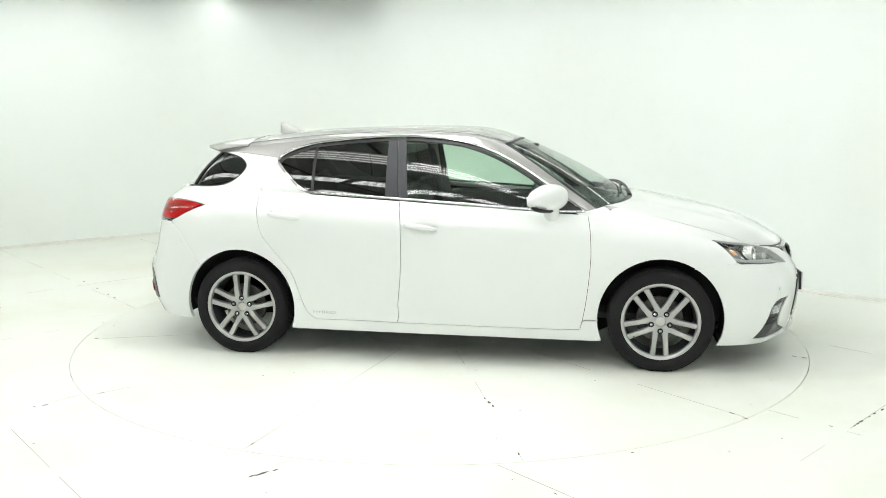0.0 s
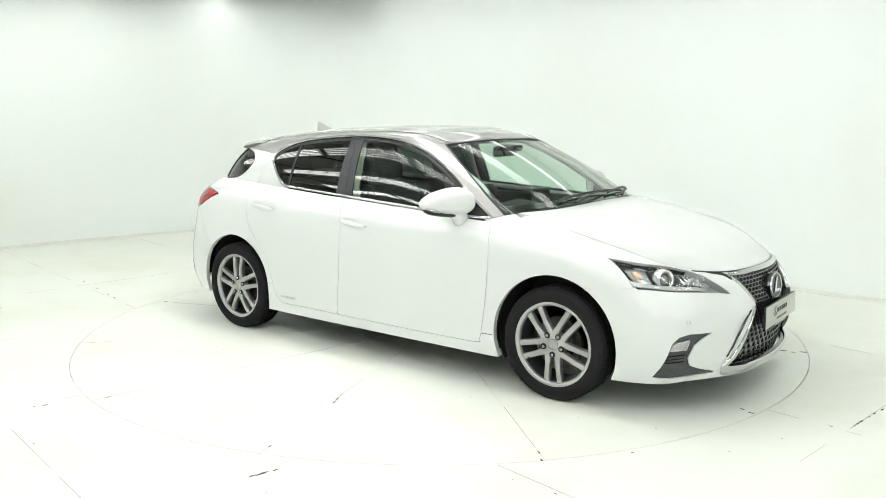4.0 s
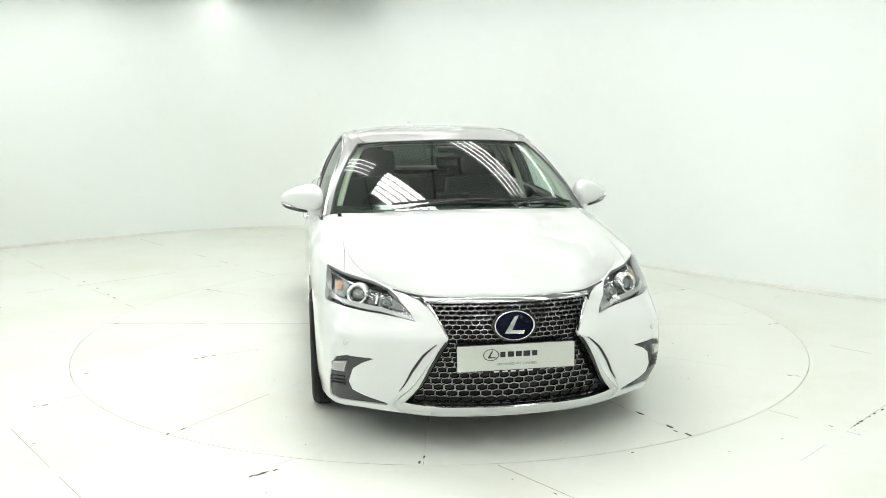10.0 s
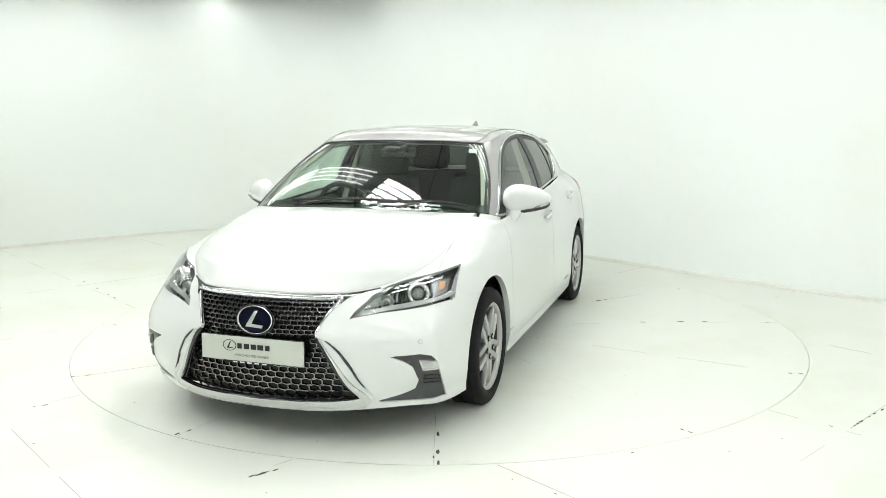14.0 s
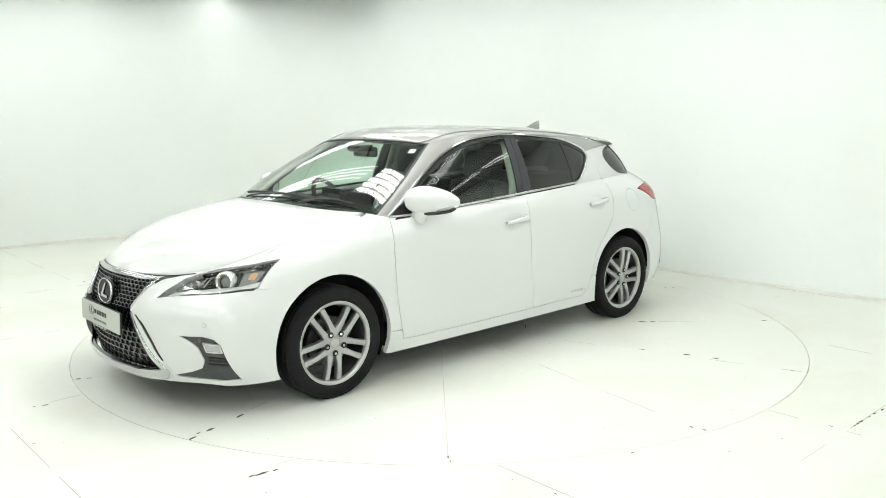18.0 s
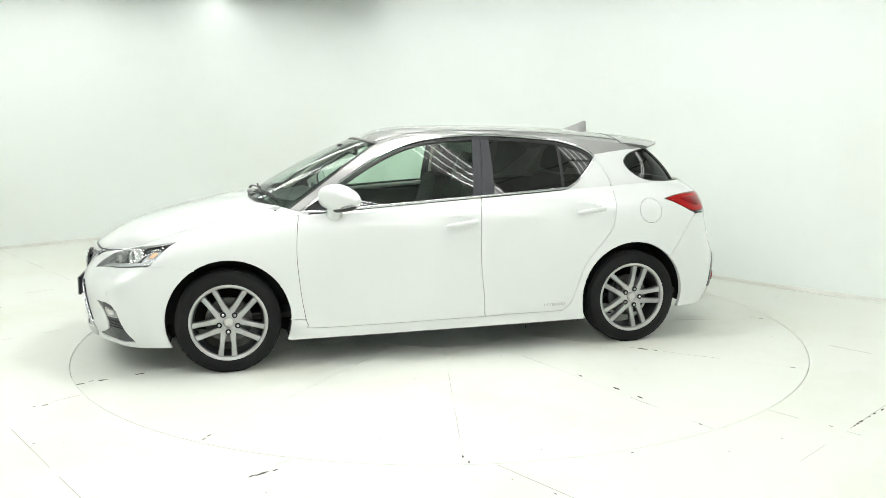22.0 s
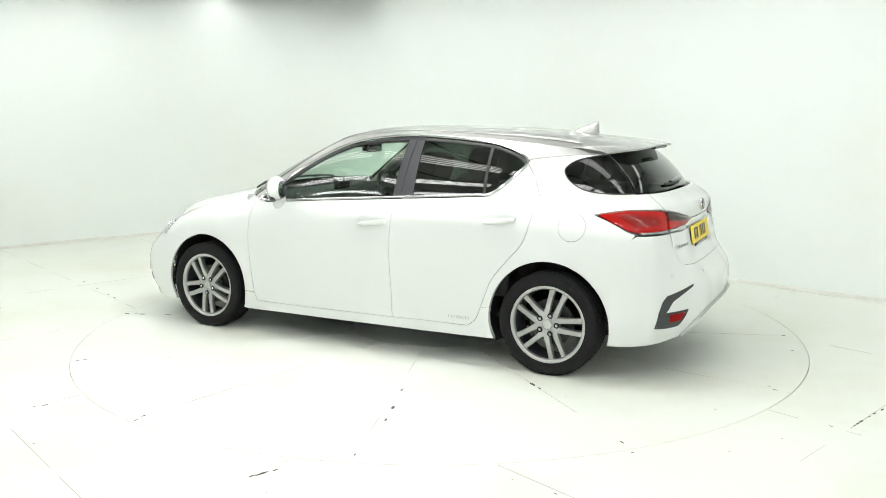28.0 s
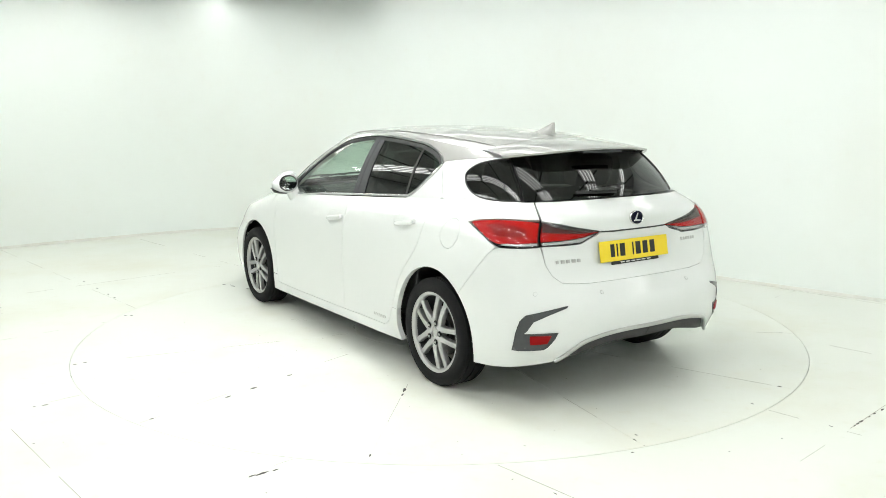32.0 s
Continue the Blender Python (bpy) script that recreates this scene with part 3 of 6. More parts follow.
def inset(f, uv, gap):
    """Move a closed line on a surface inwards by gap metres."""
    sc = np.array(SCALE[f])
    q = uv * sc
    area = 0.5 * np.sum(q[:, 0] * np.roll(q[:, 1], -1) - np.roll(q[:, 0], -1) * q[:, 1])
    e = 1e-3
    fu = np.linalg.norm(f(uv[:, 0] + e, uv[:, 1]) - f(uv[:, 0] - e, uv[:, 1]), axis=1) / (2 * e)
    fv = np.linalg.norm(f(uv[:, 0], uv[:, 1] + e) - f(uv[:, 0], uv[:, 1] - e), axis=1) / (2 * e)
    m = np.stack([np.maximum(fu, 0.03), np.maximum(fv, 0.02)], 1)
    prev, nxt = (uv - np.roll(uv, 1, 0)) * m, (np.roll(uv, -1, 0) - uv) * m
    prev /= np.maximum(np.linalg.norm(prev, axis=1), 1e-9)[:, None]
    nxt /= np.maximum(np.linalg.norm(nxt, axis=1), 1e-9)[:, None]
    n1, n2 = np.stack([-prev[:, 1], prev[:, 0]], 1), np.stack([-nxt[:, 1], nxt[:, 0]], 1)
    n = n1 + n2
    n /= np.maximum((n * n1).sum(1), 0.5)[:, None]
    return uv + n * (gap if area > 0 else -gap) / m


def panel(name, f, outline, mat, parent, holes=(), gap=0.0013, depth=0.014, lift=0.0, step=0.03, label="", both=True, dish=None):
    """A pressed panel on a surface: a closed outline in (u, v), holes, a flange of the given depth; left and right."""
    rings = [inset(f, dense(f, np.array(outline, float), step), gap)] if gap else [dense(f, np.array(outline, float), step)]
    for h in holes:
        r = dense(f, np.array(h, float), step)
        rings.append(inset(f, r, -gap) if gap else r)
    sc = np.array(SCALE[f])
    lo, hi = rings[0].min(0), rings[0].max(0)
    gu, gv = np.meshgrid(np.arange(lo[0], hi[0], step * 1.1 / sc[0]), np.arange(lo[1], hi[1], step * 1.0 / sc[1]), indexing="ij")
    grid = np.stack([gu.ravel(), gv.ravel()], 1)
    grid = grid + np.random.RandomState(1).uniform(-0.02, 0.02, grid.shape)
    ok = inside(rings[0], grid)
    for h in rings[1:]:
        ok &= ~inside(h, grid)
    grid = grid[ok]
    edge = np.concatenate(rings)
    if len(grid):
        near = np.array([np.min((((edge - g) * sc) ** 2).sum(1)) for g in grid])
        grid = grid[near > (step * 0.45) ** 2]
    pts = np.concatenate([edge, grid]) if len(grid) else edge
    edges, base = [], 0
    for r in rings:
        edges += [(base + i, base + (i + 1) % len(r)) for i in range(len(r))]
        base += len(r)
    vs, es, fs, *_ = delaunay_2d_cdt([Vector(p * sc) for p in pts], edges, [], 0, 1e-7)
    uv = np.array([tuple(v) for v in vs]) / sc
    tri = np.array([f3 for f3 in fs if len(f3) == 3])
    mid = uv[tri].mean(1)
    ok = inside(rings[0], mid)
    for h in rings[1:]:
        ok &= ~inside(h, mid)
    tri = tri[ok]
    p, n = facing(f, uv)
    move = np.full(len(uv), lift)
    if dish is not None:
        move = move + dish(p)
    p = p + n * move[:, None]
    if mat in (CLEAR, PRIVACY, SCREEN):
        # panes are drawn glass: their curvature runs evenly over the whole pane
        c = (uv - uv.mean(0)) / np.maximum(np.ptp(uv, 0), 1e-6)
        base = np.stack([np.ones(len(c)), c[:, 0], c[:, 1], c[:, 0] ** 2, c[:, 0] * c[:, 1], c[:, 1] ** 2], 1)
        n = base @ np.linalg.lstsq(base, n, rcond=None)[0]
        n /= np.linalg.norm(n, axis=1)[:, None]
    q = p[tri]
    flip = (np.cross(q[:, 1] - q[:, 0], q[:, 2] - q[:, 0]) * n[tri].sum(1)).sum(1) < 0
    tri[flip] = tri[flip][:, ::-1]
    count = {}
    for a, b, c in tri:
        for e in ((a, b), (b, c), (c, a)):
            count[e] = 1
    rim = [e for e in count if (e[1], e[0]) not in count]
    top = len(p)
    verts = [p]
    norms = [n]
    faces = [tuple(t) for t in tri]
    if depth and rim:
        ids = sorted({i for e in rim for i in e})
        pos = {i: top + k for k, i in enumerate(ids)}
        m = len(ids)
        side_n = np.zeros((m, 3))
        for a, b in rim:
            t = p[b] - p[a]
            o = np.cross(t, n[a])
            o /= max(np.linalg.norm(o), 1e-9)
            side_n[pos[a] - top] += o
            side_n[pos[b] - top] += o
        side_n /= np.maximum(np.linalg.norm(side_n, axis=1), 1e-9)[:, None]
        verts += [p[ids], p[ids] - n[ids] * depth]
        norms += [side_n, side_n]
        faces += [(pos[b], pos[a], pos[a] + m, pos[b] + m) for a, b in rim]
    verts, norms = np.concatenate(verts), np.concatenate(norms)
    made = [put(name, mesh_of(name, verts, faces, mat, True, norms), parent, label)]
    if both:
        flip3 = np.array([1, -1, 1])
        made.append(put(name, mesh_of(name, verts * flip3, [f3[::-1] for f3 in faces], mat, True, norms * flip3), parent, label))
    return made


def other(uv, end=0):
    """The same line on the other half: mirrored about the nose (end 0) or the tail."""
    return np.array(uv, float)[::-1] * (-1, 1) + (2 * end, 0)


def whole(uv, end=0):
    """A half outline that begins and ends at the centre line, closed over both halves."""
    return np.concatenate([np.array(uv, float), other(uv, end)])


def run(u0, u1, v, n=None):
    n = n or max(2, int(abs(u1 - u0) * 4))
    return np.stack([np.linspace(u0, u1, n), np.full(n, v)], 1)


def arch(cx, a0, a1, r=0.362, cz=0.313, n=24):
    a = np.radians(np.linspace(a0, a1, n))
    return np.stack([cx + r * np.cos(a), cz + r * np.sin(a)], 1)


def ribbon(name, f, line, width, mat, parent, lift=0.004, height=0.006, both=True, label="", step=0.02, closed=False):
    """A raised strip that follows an open line on a surface."""
    uv = np.array(line, float)
    fine = []
    for a, b in zip(uv, uv[1:]):
        length = np.linalg.norm(f(b[0], b[1]) - f(a[0], a[1]))
        k = max(1, int(length / step))
        fine += [a + (b - a) * i / k for i in range(k)]
    fine.append(uv[-1])
    uv = np.array(fine)
    p, n = facing(f, uv)
    t = np.gradient(p, axis=0)
    t /= np.linalg.norm(t, axis=1)[:, None]
    s = np.cross(n, t)
    w = np.full(len(uv), width) if np.isscalar(width) else np.interp(np.linspace(0, 1, len(uv)), np.linspace(0, 1, len(width)), width)
    w = w[:, None]
    shape = [(-0.5, lift - height), (-0.46, lift), (-0.3, lift + height * 0.35), (0.3, lift + height * 0.35), (0.46, lift), (0.5, lift - height)]
    rows = np.stack([p + s * w * a + n * b for a, b in shape], 1)
    m, k = len(uv), len(shape)
    verts = rows.reshape(-1, 3)
    faces = [(i * k + j, i * k + j + 1, i * k + k + j + 1, i * k + k + j) for i in range(m - 1) for j in range(k - 1)]
    faces += [tuple(range(k))[::-1], tuple(range((m - 1) * k, m * k))]
    q = verts[list(faces[2])]
    if np.dot(np.cross(q[1] - q[0], q[2] - q[0]), n[0]) < 0:
        faces = [g[::-1] for g in faces]
    made = [put(name, mesh_of(name, verts, faces, mat), parent, label)]
    if both:
        made.append(put(name, mesh_of(name, verts * (1, -1, 1), [g[::-1] for g in faces], mat), parent, label))
    for o in made:
        o.data.set_sharp_from_angle(angle=radians(50))
    return made


# main cut lines of the left side, in (x, z)
CUT_FRONT = curve([(0.868, 0.918), (0.882, 0.834), (0.89, 0.692), (0.882, 0.549), (0.866, 0.404), (0.848, 0.295)], 5)
CUT_B = curve([(-0.276, 0.243), (-0.266, 0.29), (-0.269, 0.363), (-0.256, 0.508), (-0.249, 0.651), (-0.253, 0.828), (-0.266, 0.984)], 5)
CUT_REAR = curve([(-0.8, 0.25), (-0.856, 0.298), (-0.9, 0.407), (-0.95, 0.534), (-1.02, 0.626), (-1.093, 0.708), (-1.148, 0.783), (-1.18, 0.9), (-1.19, 1.036)], 5)
# window opening of the side, from its front corner over the top to the rear and back along the belt
DLO_TOP = curve([(0.852, 0.938), (0.74, 1.01), (0.606, 1.103), (0.459, 1.195), (0.314, 1.27), (0.169, 1.323), (0.025, 1.353), (-0.154, 1.37), (-0.316, 1.374), (-0.513, 1.365), (-0.692, 1.35), (-0.854, 1.331), (-0.985, 1.295), (-1.065, 1.256), (-1.092, 1.222)], 4)
DLO_REAR = curve([(-1.092, 1.222), (-1.07, 1.19), (-1.006, 1.127), (-0.936, 1.066), (-0.875, 1.034), (-0.83, 1.029)], 4)
DLO_LOW = curve([(-0.83, 1.029), (-0.612, 1.017), (-0.276, 0.998), (0.095, 0.976), (0.449, 0.953), (0.732, 0.936), (0.852, 0.938)], 4)


def headlamp_line():
    low = curve([(1.75, 2.76), (2.45, 2.92), (3.25, 2.99), (4.1, 3.02), (4.47, 2.98)], 4)
    back = curve([(4.47, 2.98), (4.66, 3.7), (4.95, 4.48)], 3)
    top = curve([(4.95, 4.48), (4.54, 4.72), (4.0, 4.98), (3.5, 5.35), (3.0, 5.65), (2.55, 5.3), (2.3, 4.2), (2.12, 3.5), (1.75, 2.76)], 4)
    return low, back, top


GRILLE = np.array([(0, 4.1), (0.5, 4.1), (1.0, 4.08), (1.36, 4.05), (1.4, 3.9), (1.3, 3.45), (1.1, 2.75), (0.97, 2.3), (1.0, 2.15), (1.2, 1.75), (1.58, 1.13), (1.9, 0.68), (2.0, 0.5), (1.93, 0.38), (1.2, 0.33), (0, 0.33)])
FOG = np.array([(2.5, 1.66), (3.1, 1.68), (3.45, 1.62), (3.68, 1.48), (3.9, 1.0), (4.17, 0.29), (3.7, 0.25), (3.05, 0.25), (2.35, 0.3), (2.33, 0.38), (2.75, 0.62), (3.05, 0.83), (3.12, 1.1), (2.95, 1.42), (2.75, 1.55)])


def plate_recess(p):
    """The shallow bay in the tailgate that holds the number plate."""
    ease = lambda q: q * q * (3 - 2 * q)
    wide = ease(np.clip((0.345 - abs(p[:, 1])) / 0.07, 0, 1))
    tall = ease(np.clip((p[:, 2] - 0.69) / 0.035, 0, 1)) * ease(np.clip((0.885 - p[:, 2]) / 0.03, 0, 1))
    return -0.03 * wide * tall


# lower edge of the rear bumper, from behind the wheel to the middle
REAR_EDGE = curve([(14.66, 0.0), (14.8, 0.16), (14.97, 0.5), (15.16, 0.8), (15.5, 0.93), (16.25, 0.99), (17, 1.0)], 4)
# side edge of the bonnet: along the headlamp's top, then back to the screen
BONNET_CUT = np.array([(2.8, 5.72), (3.0, 5.73), (3.25, 5.62), (3.5, 5.42), (4.0, 5.05), (4.2, 4.93), (4.45, 5.32), (4.75, 5.66), (5.1, 5.88), (5.6, 6.0)])


def shell(car):
    """The painted panels."""
    low, back, top = headlamp_line()
    # front wing
    seam_f = side(curve([(1.48, 0.625), (1.56, 0.637), (1.65, 0.646), (1.735, 0.65)], 3))
    a_seam = math.degrees(math.atan2(0.625 - 0.313, 1.48 - 1.297))
    over = side(arch(1.297, a_seam, 182))
    wing = np.concatenate([side(CUT_FRONT)[::-1], run(7.95, 5.6, 6.0), BONNET_CUT[5:-1][::-1], top[:7][::-1], back[::-1], seam_f[::-1][1:], over, side([(0.94, 0.3), (0.86, 0.3)])])
    panel("front_wing", body, wing, PAINT, car, depth=0.03)
    # doors
    handle_f = [(-0.095 + 0.1 * math.cos(a), 0.832 + 0.052 * math.sin(a)) for a in np.linspace(0, 2 * math.pi, 20, False)]
    handle_r = [(-0.965 + 0.1 * math.cos(a), 0.885 + 0.052 * math.sin(a)) for a in np.linspace(0, 2 * math.pi, 20, False)]
    low_f = curve([(0.848, 0.295), (0.836, 0.262), (0.8, 0.24), (0.4, 0.238), (0.1, 0.24), (-0.276, 0.243)], 5)
    low_r = curve([(-0.276, 0.243), (-0.5, 0.247), (-0.76, 0.247), (-0.81, 0.25)], 5)
    door = np.concatenate([side(CUT_FRONT), side(low_f[1:-1]), side(CUT_B)[:-1], run(9.66, 7.99, 6.0)])
    doors_f = panel("front_door", body, door, PAINT, car, [side(handle_f)], depth=0.02, gap=0.0018, label="white pearl front door panel")
    cut_r = side(CUT_REAR)
    door = np.concatenate([side(CUT_B)[::-1][1:], side(low_r[1:-1]), cut_r[:-1], run(11.55, 9.66, 6.0)])
    doors_r = panel("rear_door", body, door, PAINT, car, [side(handle_r)], depth=0.02, gap=0.0018, label="white pearl rear door panel")
    for doors, ring, hx, hz, dz in ((doors_f, handle_f, -0.095, 0.832, 0.012), (doors_r, handle_r, -0.965, 0.885, 0.014)):
        rng_uv = side(ring)
        scoop = panel("handle_scoop", body, rng_uv, PAINT, car, gap=-0.003, depth=0.0, lift=-0.0007, step=0.012,
                      dish=lambda p, hx=hx, hz=hz: -0.024 * np.clip(1 - ((p[:, 0] - hx) / 0.1) ** 2 - ((p[:, 2] - hz) / 0.052) ** 2, 0, 1) ** 0.7)
        for d, s in zip(doors, scoop):
            s.parent = d
        for sgn, d in zip((1, -1), doors):
            y = float(body(*side([(hx, hz)])[0])[1]) * sgn
            tilt = -7.0
            xs = (0.072, 0.062, 0.045, 0.02, -0.02, -0.06, -0.095, -0.118, -0.13, -0.134)
            bar = join(tube([(q, (0.015 + 0.006 * math.sin(math.pi * (0.07 - q) / 0.2)) * sgn, 0.006 + 0.03 * (0.02 - q) * 0.2) for q in xs], (0.0025, 0.0055, 0.0075, 0.0085, 0.009, 0.009, 0.0088, 0.0086, 0.007, 0.003), 16, 1.7),
                       box((0.016, 0.03, 0.02), (0.05, 0.002 * sgn, 0.006), 0.004), box((0.03, 0.03, 0.024), (-0.115, 0.002 * sgn, 0.01), 0.004))
            m = pose(hx, y, hz - 0.004, 0, tilt * -1, 0)
            part("door_handle", bar, PAINT, d, "white pearl door handle", True, m)
            if d is doors_f[1]:
                part("key_lock", lathe([(0.0, -0.001), (0.007, -0.001), (0.008, -0.004)], 16), SATIN, d, "small round metal key lock", True, m @ pose(-0.118, 0.017 * sgn, 0.008) @ pose(0, 0, 0, 0, 0, 180))
    # sill
    low_join = [(float(np.interp(0.371, CUT_REAR[:, 1], CUT_REAR[:, 0])), 0.371)]
    sill = np.concatenate([side([(0.86, 0.298), (0.939, 0.298)]), side(arch(1.297, 183, 202, n=5)), run(7.72, 10.85, 0.0), side(arch(-1.3, -22, 9.2, n=6)), side(low_join), side(CUT_REAR[:int(np.searchsorted(CUT_REAR[:, 1], 0.371))][::-1]), side(low_r[1:-1][::-1]), side(low_f[1:][::-1])])
    ribbon("seam_backing", body, side([(low_join[0][0] + 0.02, 0.371), (-0.91, 0.371), (-0.938, 0.371)]), 0.016, PAINT, car, lift=-0.006, height=0.002)
    panel("side_sill", body, sill, PAINT, car, depth=0.03, label="white pearl side skirt")
    # rear quarter
    r_low = np.array([(12.68, 4.63), (13.1, 4.2), (13.4, 3.9), (13.58, 3.79)])
    r_top = curve([(14.5, 4.93), (14.0, 4.97), (13.5, 4.96), (13.0, 4.82), (12.68, 4.63)], 4)
    seam_r = side(curve([(-1.765, 0.835), (-1.7, 0.75), (-1.63, 0.658), (-1.556, 0.569)], 3))
    a_r = 135.0
    k_r = int(np.searchsorted(CUT_REAR[:, 1], 0.371))
    quarter = np.concatenate([side(low_join), side(CUT_REAR[k_r:]), run(11.62, 14.3, 6.0), [(14.4, 5.5)], r_top, r_low[1:], seam_r[1:-1], side(arch(-1.3, a_r, 9.2))])
    cap = [(-1.43 + 0.079 * math.cos(a), 0.876 + 0.079 * math.sin(a)) for a in np.linspace(0, 2 * math.pi, 36, False)]
    cap_uv = side(cap)
    panel("rear_quarter", body, quarter, PAINT, car, [cap_uv], depth=0.03)
    panel("fuel_flap", body, cap_uv, PAINT, car, depth=0.01, label="round white fuel flap", both=False)
    panel("quarter_blank", body, cap_uv, PAINT, car, gap=-0.0018, depth=0.0, both=False)[0].data.transform(Matrix.Diagonal((1, -1, 1, 1)))
    # painted strips added behind both seams so the gaps read lighter
    ribbon("seam_backing", body, seam_r, 0.014, PAINT, car, lift=-0.005, height=0.002)
    ribbon("seam_backing", body, seam_f, 0.014, PAINT, car, lift=-0.005, height=0.002)
    # front bumper
    arch_b = side(arch(1.297, -22, a_seam, n=14))
    bump_half = np.concatenate([[(0, 0)], run(0, 5.02, 0.0)[1:], arch_b[1:], seam_f[1:], low[::-1][1:], top[::-1][1:18], run(2.72, 0, 5.98)])
    panel("front_bumper", body, whole(bump_half), PAINT, car, [FOG, other(FOG), whole(GRILLE)], both=False, gap=0.0012, depth=0.014, label="white pearl front bumper skin")
    # rear bumper
    gate = np.array([(14.55, 3.8), (14.64, 3.38), (14.76, 3.1), (14.95, 2.87), (15.5, 2.79), (16.2, 2.78), (17, 2.78)])
    bumper_r = np.concatenate([[(17, 2.78)], gate[::-1][1:], [(14.5, 3.78), (13.6, 3.77)], seam_r[1:], side(arch(-1.3, 136, 196, n=12)), run(13.35, 14.6, 0.0)[:-1], REAR_EDGE])
    rear_bezel = np.array([(13.95, 0.93), (14.03, 1.45), (14.12, 1.78), (14.22, 1.93), (14.5, 2.0), (14.92, 2.12), (14.88, 2.04), (14.6, 1.88), (14.34, 1.72), (14.24, 1.5), (14.18, 1.42), (14.71, 1.33), (14.66, 1.15), (14.54, 0.85), (14.48, 0.78), (14.2, 0.84)])
    panel("rear_bumper", body, whole(bumper_r, 17), PAINT, car, [rear_bezel, other(rear_bezel, 17)], both=False, gap=0.0008, depth=0.025, label="white pearl rear bumper skin")
    bez = panel("rear_bezel", body, rear_bezel, GREY, car, lift=0.003, depth=0.02, gap=0.001, step=0.02, label="grey boomerang trim round the rear reflector")
    for s, b in zip((1, -1), bez):
        refl = np.array([(14.27, 1.35), (14.6, 1.28), (14.53, 1.04), (14.27, 1.08)])
        r = panel("reflector", body, refl, RED_MID, b, lift=0.008, depth=0.01, gap=0.0, step=0.02, label="red rear reflector", both=False)[0]
        if s < 0:
            r.data.transform(Matrix.Diagonal((1, -1, 1, 1)))
            r.data.flip_normals()
    # tailgate skin
    t_top = np.array([(14.55, 4.88), (15.0, 4.66), (15.4, 4.42), (15.75, 4.26), (16.08, 4.13)])
    t_low = np.array([(16.08, 4.13), (15.9, 3.98), (15.52, 3.8), (15.0, 3.79), (14.58, 3.8)])
    half = np.concatenate([run(17, 14.33, 6.0), [(14.43, 5.5)], t_top, t_low[1:], gate[1:]])
    panel("tailgate_skin", body, whole(half, 17), PAINT, car, both=False, depth=0.014, step=0.02, dish=plate_recess, label="white pearl tailgate lower skin")
    # tail lamps
    outer = np.concatenate([r_low, [(14.0, 3.8), (14.5, 3.8)], r_top[:-1]])
    inner = np.concatenate([t_top, t_low[1:]])
    for kind, line in (("tail_lamp", outer), ("tailgate_lamp", inner)):
        back_ = panel(kind, body, line, GLOSS, car, lift=-0.012, depth=0.03, gap=0.001, step=0.02, label="red tail lamp with black surround")
        if kind == "tail_lamp":
            glow = np.array([(12.78, 4.64), (13.12, 4.24), (13.41, 3.95), (13.6, 3.88), (14.49, 3.92), (14.49, 4.76), (14.25, 4.87), (13.9, 4.91), (13.4, 4.9), (13.02, 4.79)])
            deep = np.array([(13.2, 4.58), (13.58, 4.1), (14.25, 4.12), (14.2, 4.45), (13.9, 4.62), (13.55, 4.7)])
            clear = np.array([(13.72, 3.88), (14.49, 3.91), (14.49, 3.83), (13.66, 3.83)])
        else:
            glow = np.array([(14.57, 3.93), (15.1, 3.94), (15.55, 3.98), (16.0, 4.12), (15.6, 4.2), (15.2, 4.25), (14.85, 4.35), (14.57, 4.58)])
            deep = np.array([(14.57, 4.27), (15.0, 4.18), (15.5, 4.11), (15.97, 4.125), (15.6, 4.21), (15.2, 4.33), (14.85, 4.5), (14.57, 4.78)])
            clear = np.array([(14.6, 3.9), (15.45, 3.94), (15.9, 4.05), (15.5, 3.84), (14.6, 3.83)])
        for nm, ln, mt, lf in (("red_light", glow, RED, 0.0), ("deep_light", deep, RED_MID if kind == "tail_lamp" else RED_DARK, 0.0035), ("clear_strip", clear, LENS_BODY, 0.0)):
            two = panel(nm, body, ln, mt, car, lift=lf, depth=0.012, gap=0.0005, step=0.02)
            for a, b in zip(two, back_):
                a.parent = b
        two = panel("lens", body, line, TAIL_LENS, car, lift=0.006, depth=0.008, gap=0.0015, step=0.03)
        for a, b in zip(two, back_):
            a.parent = b
    return doors_f, doors_r


LENS_BODY = material("clear_lamp_body", (0.45, 0.45, 0.46), 0.2, metal=0.6, vary=0.5, scale=120, coat=1.0)


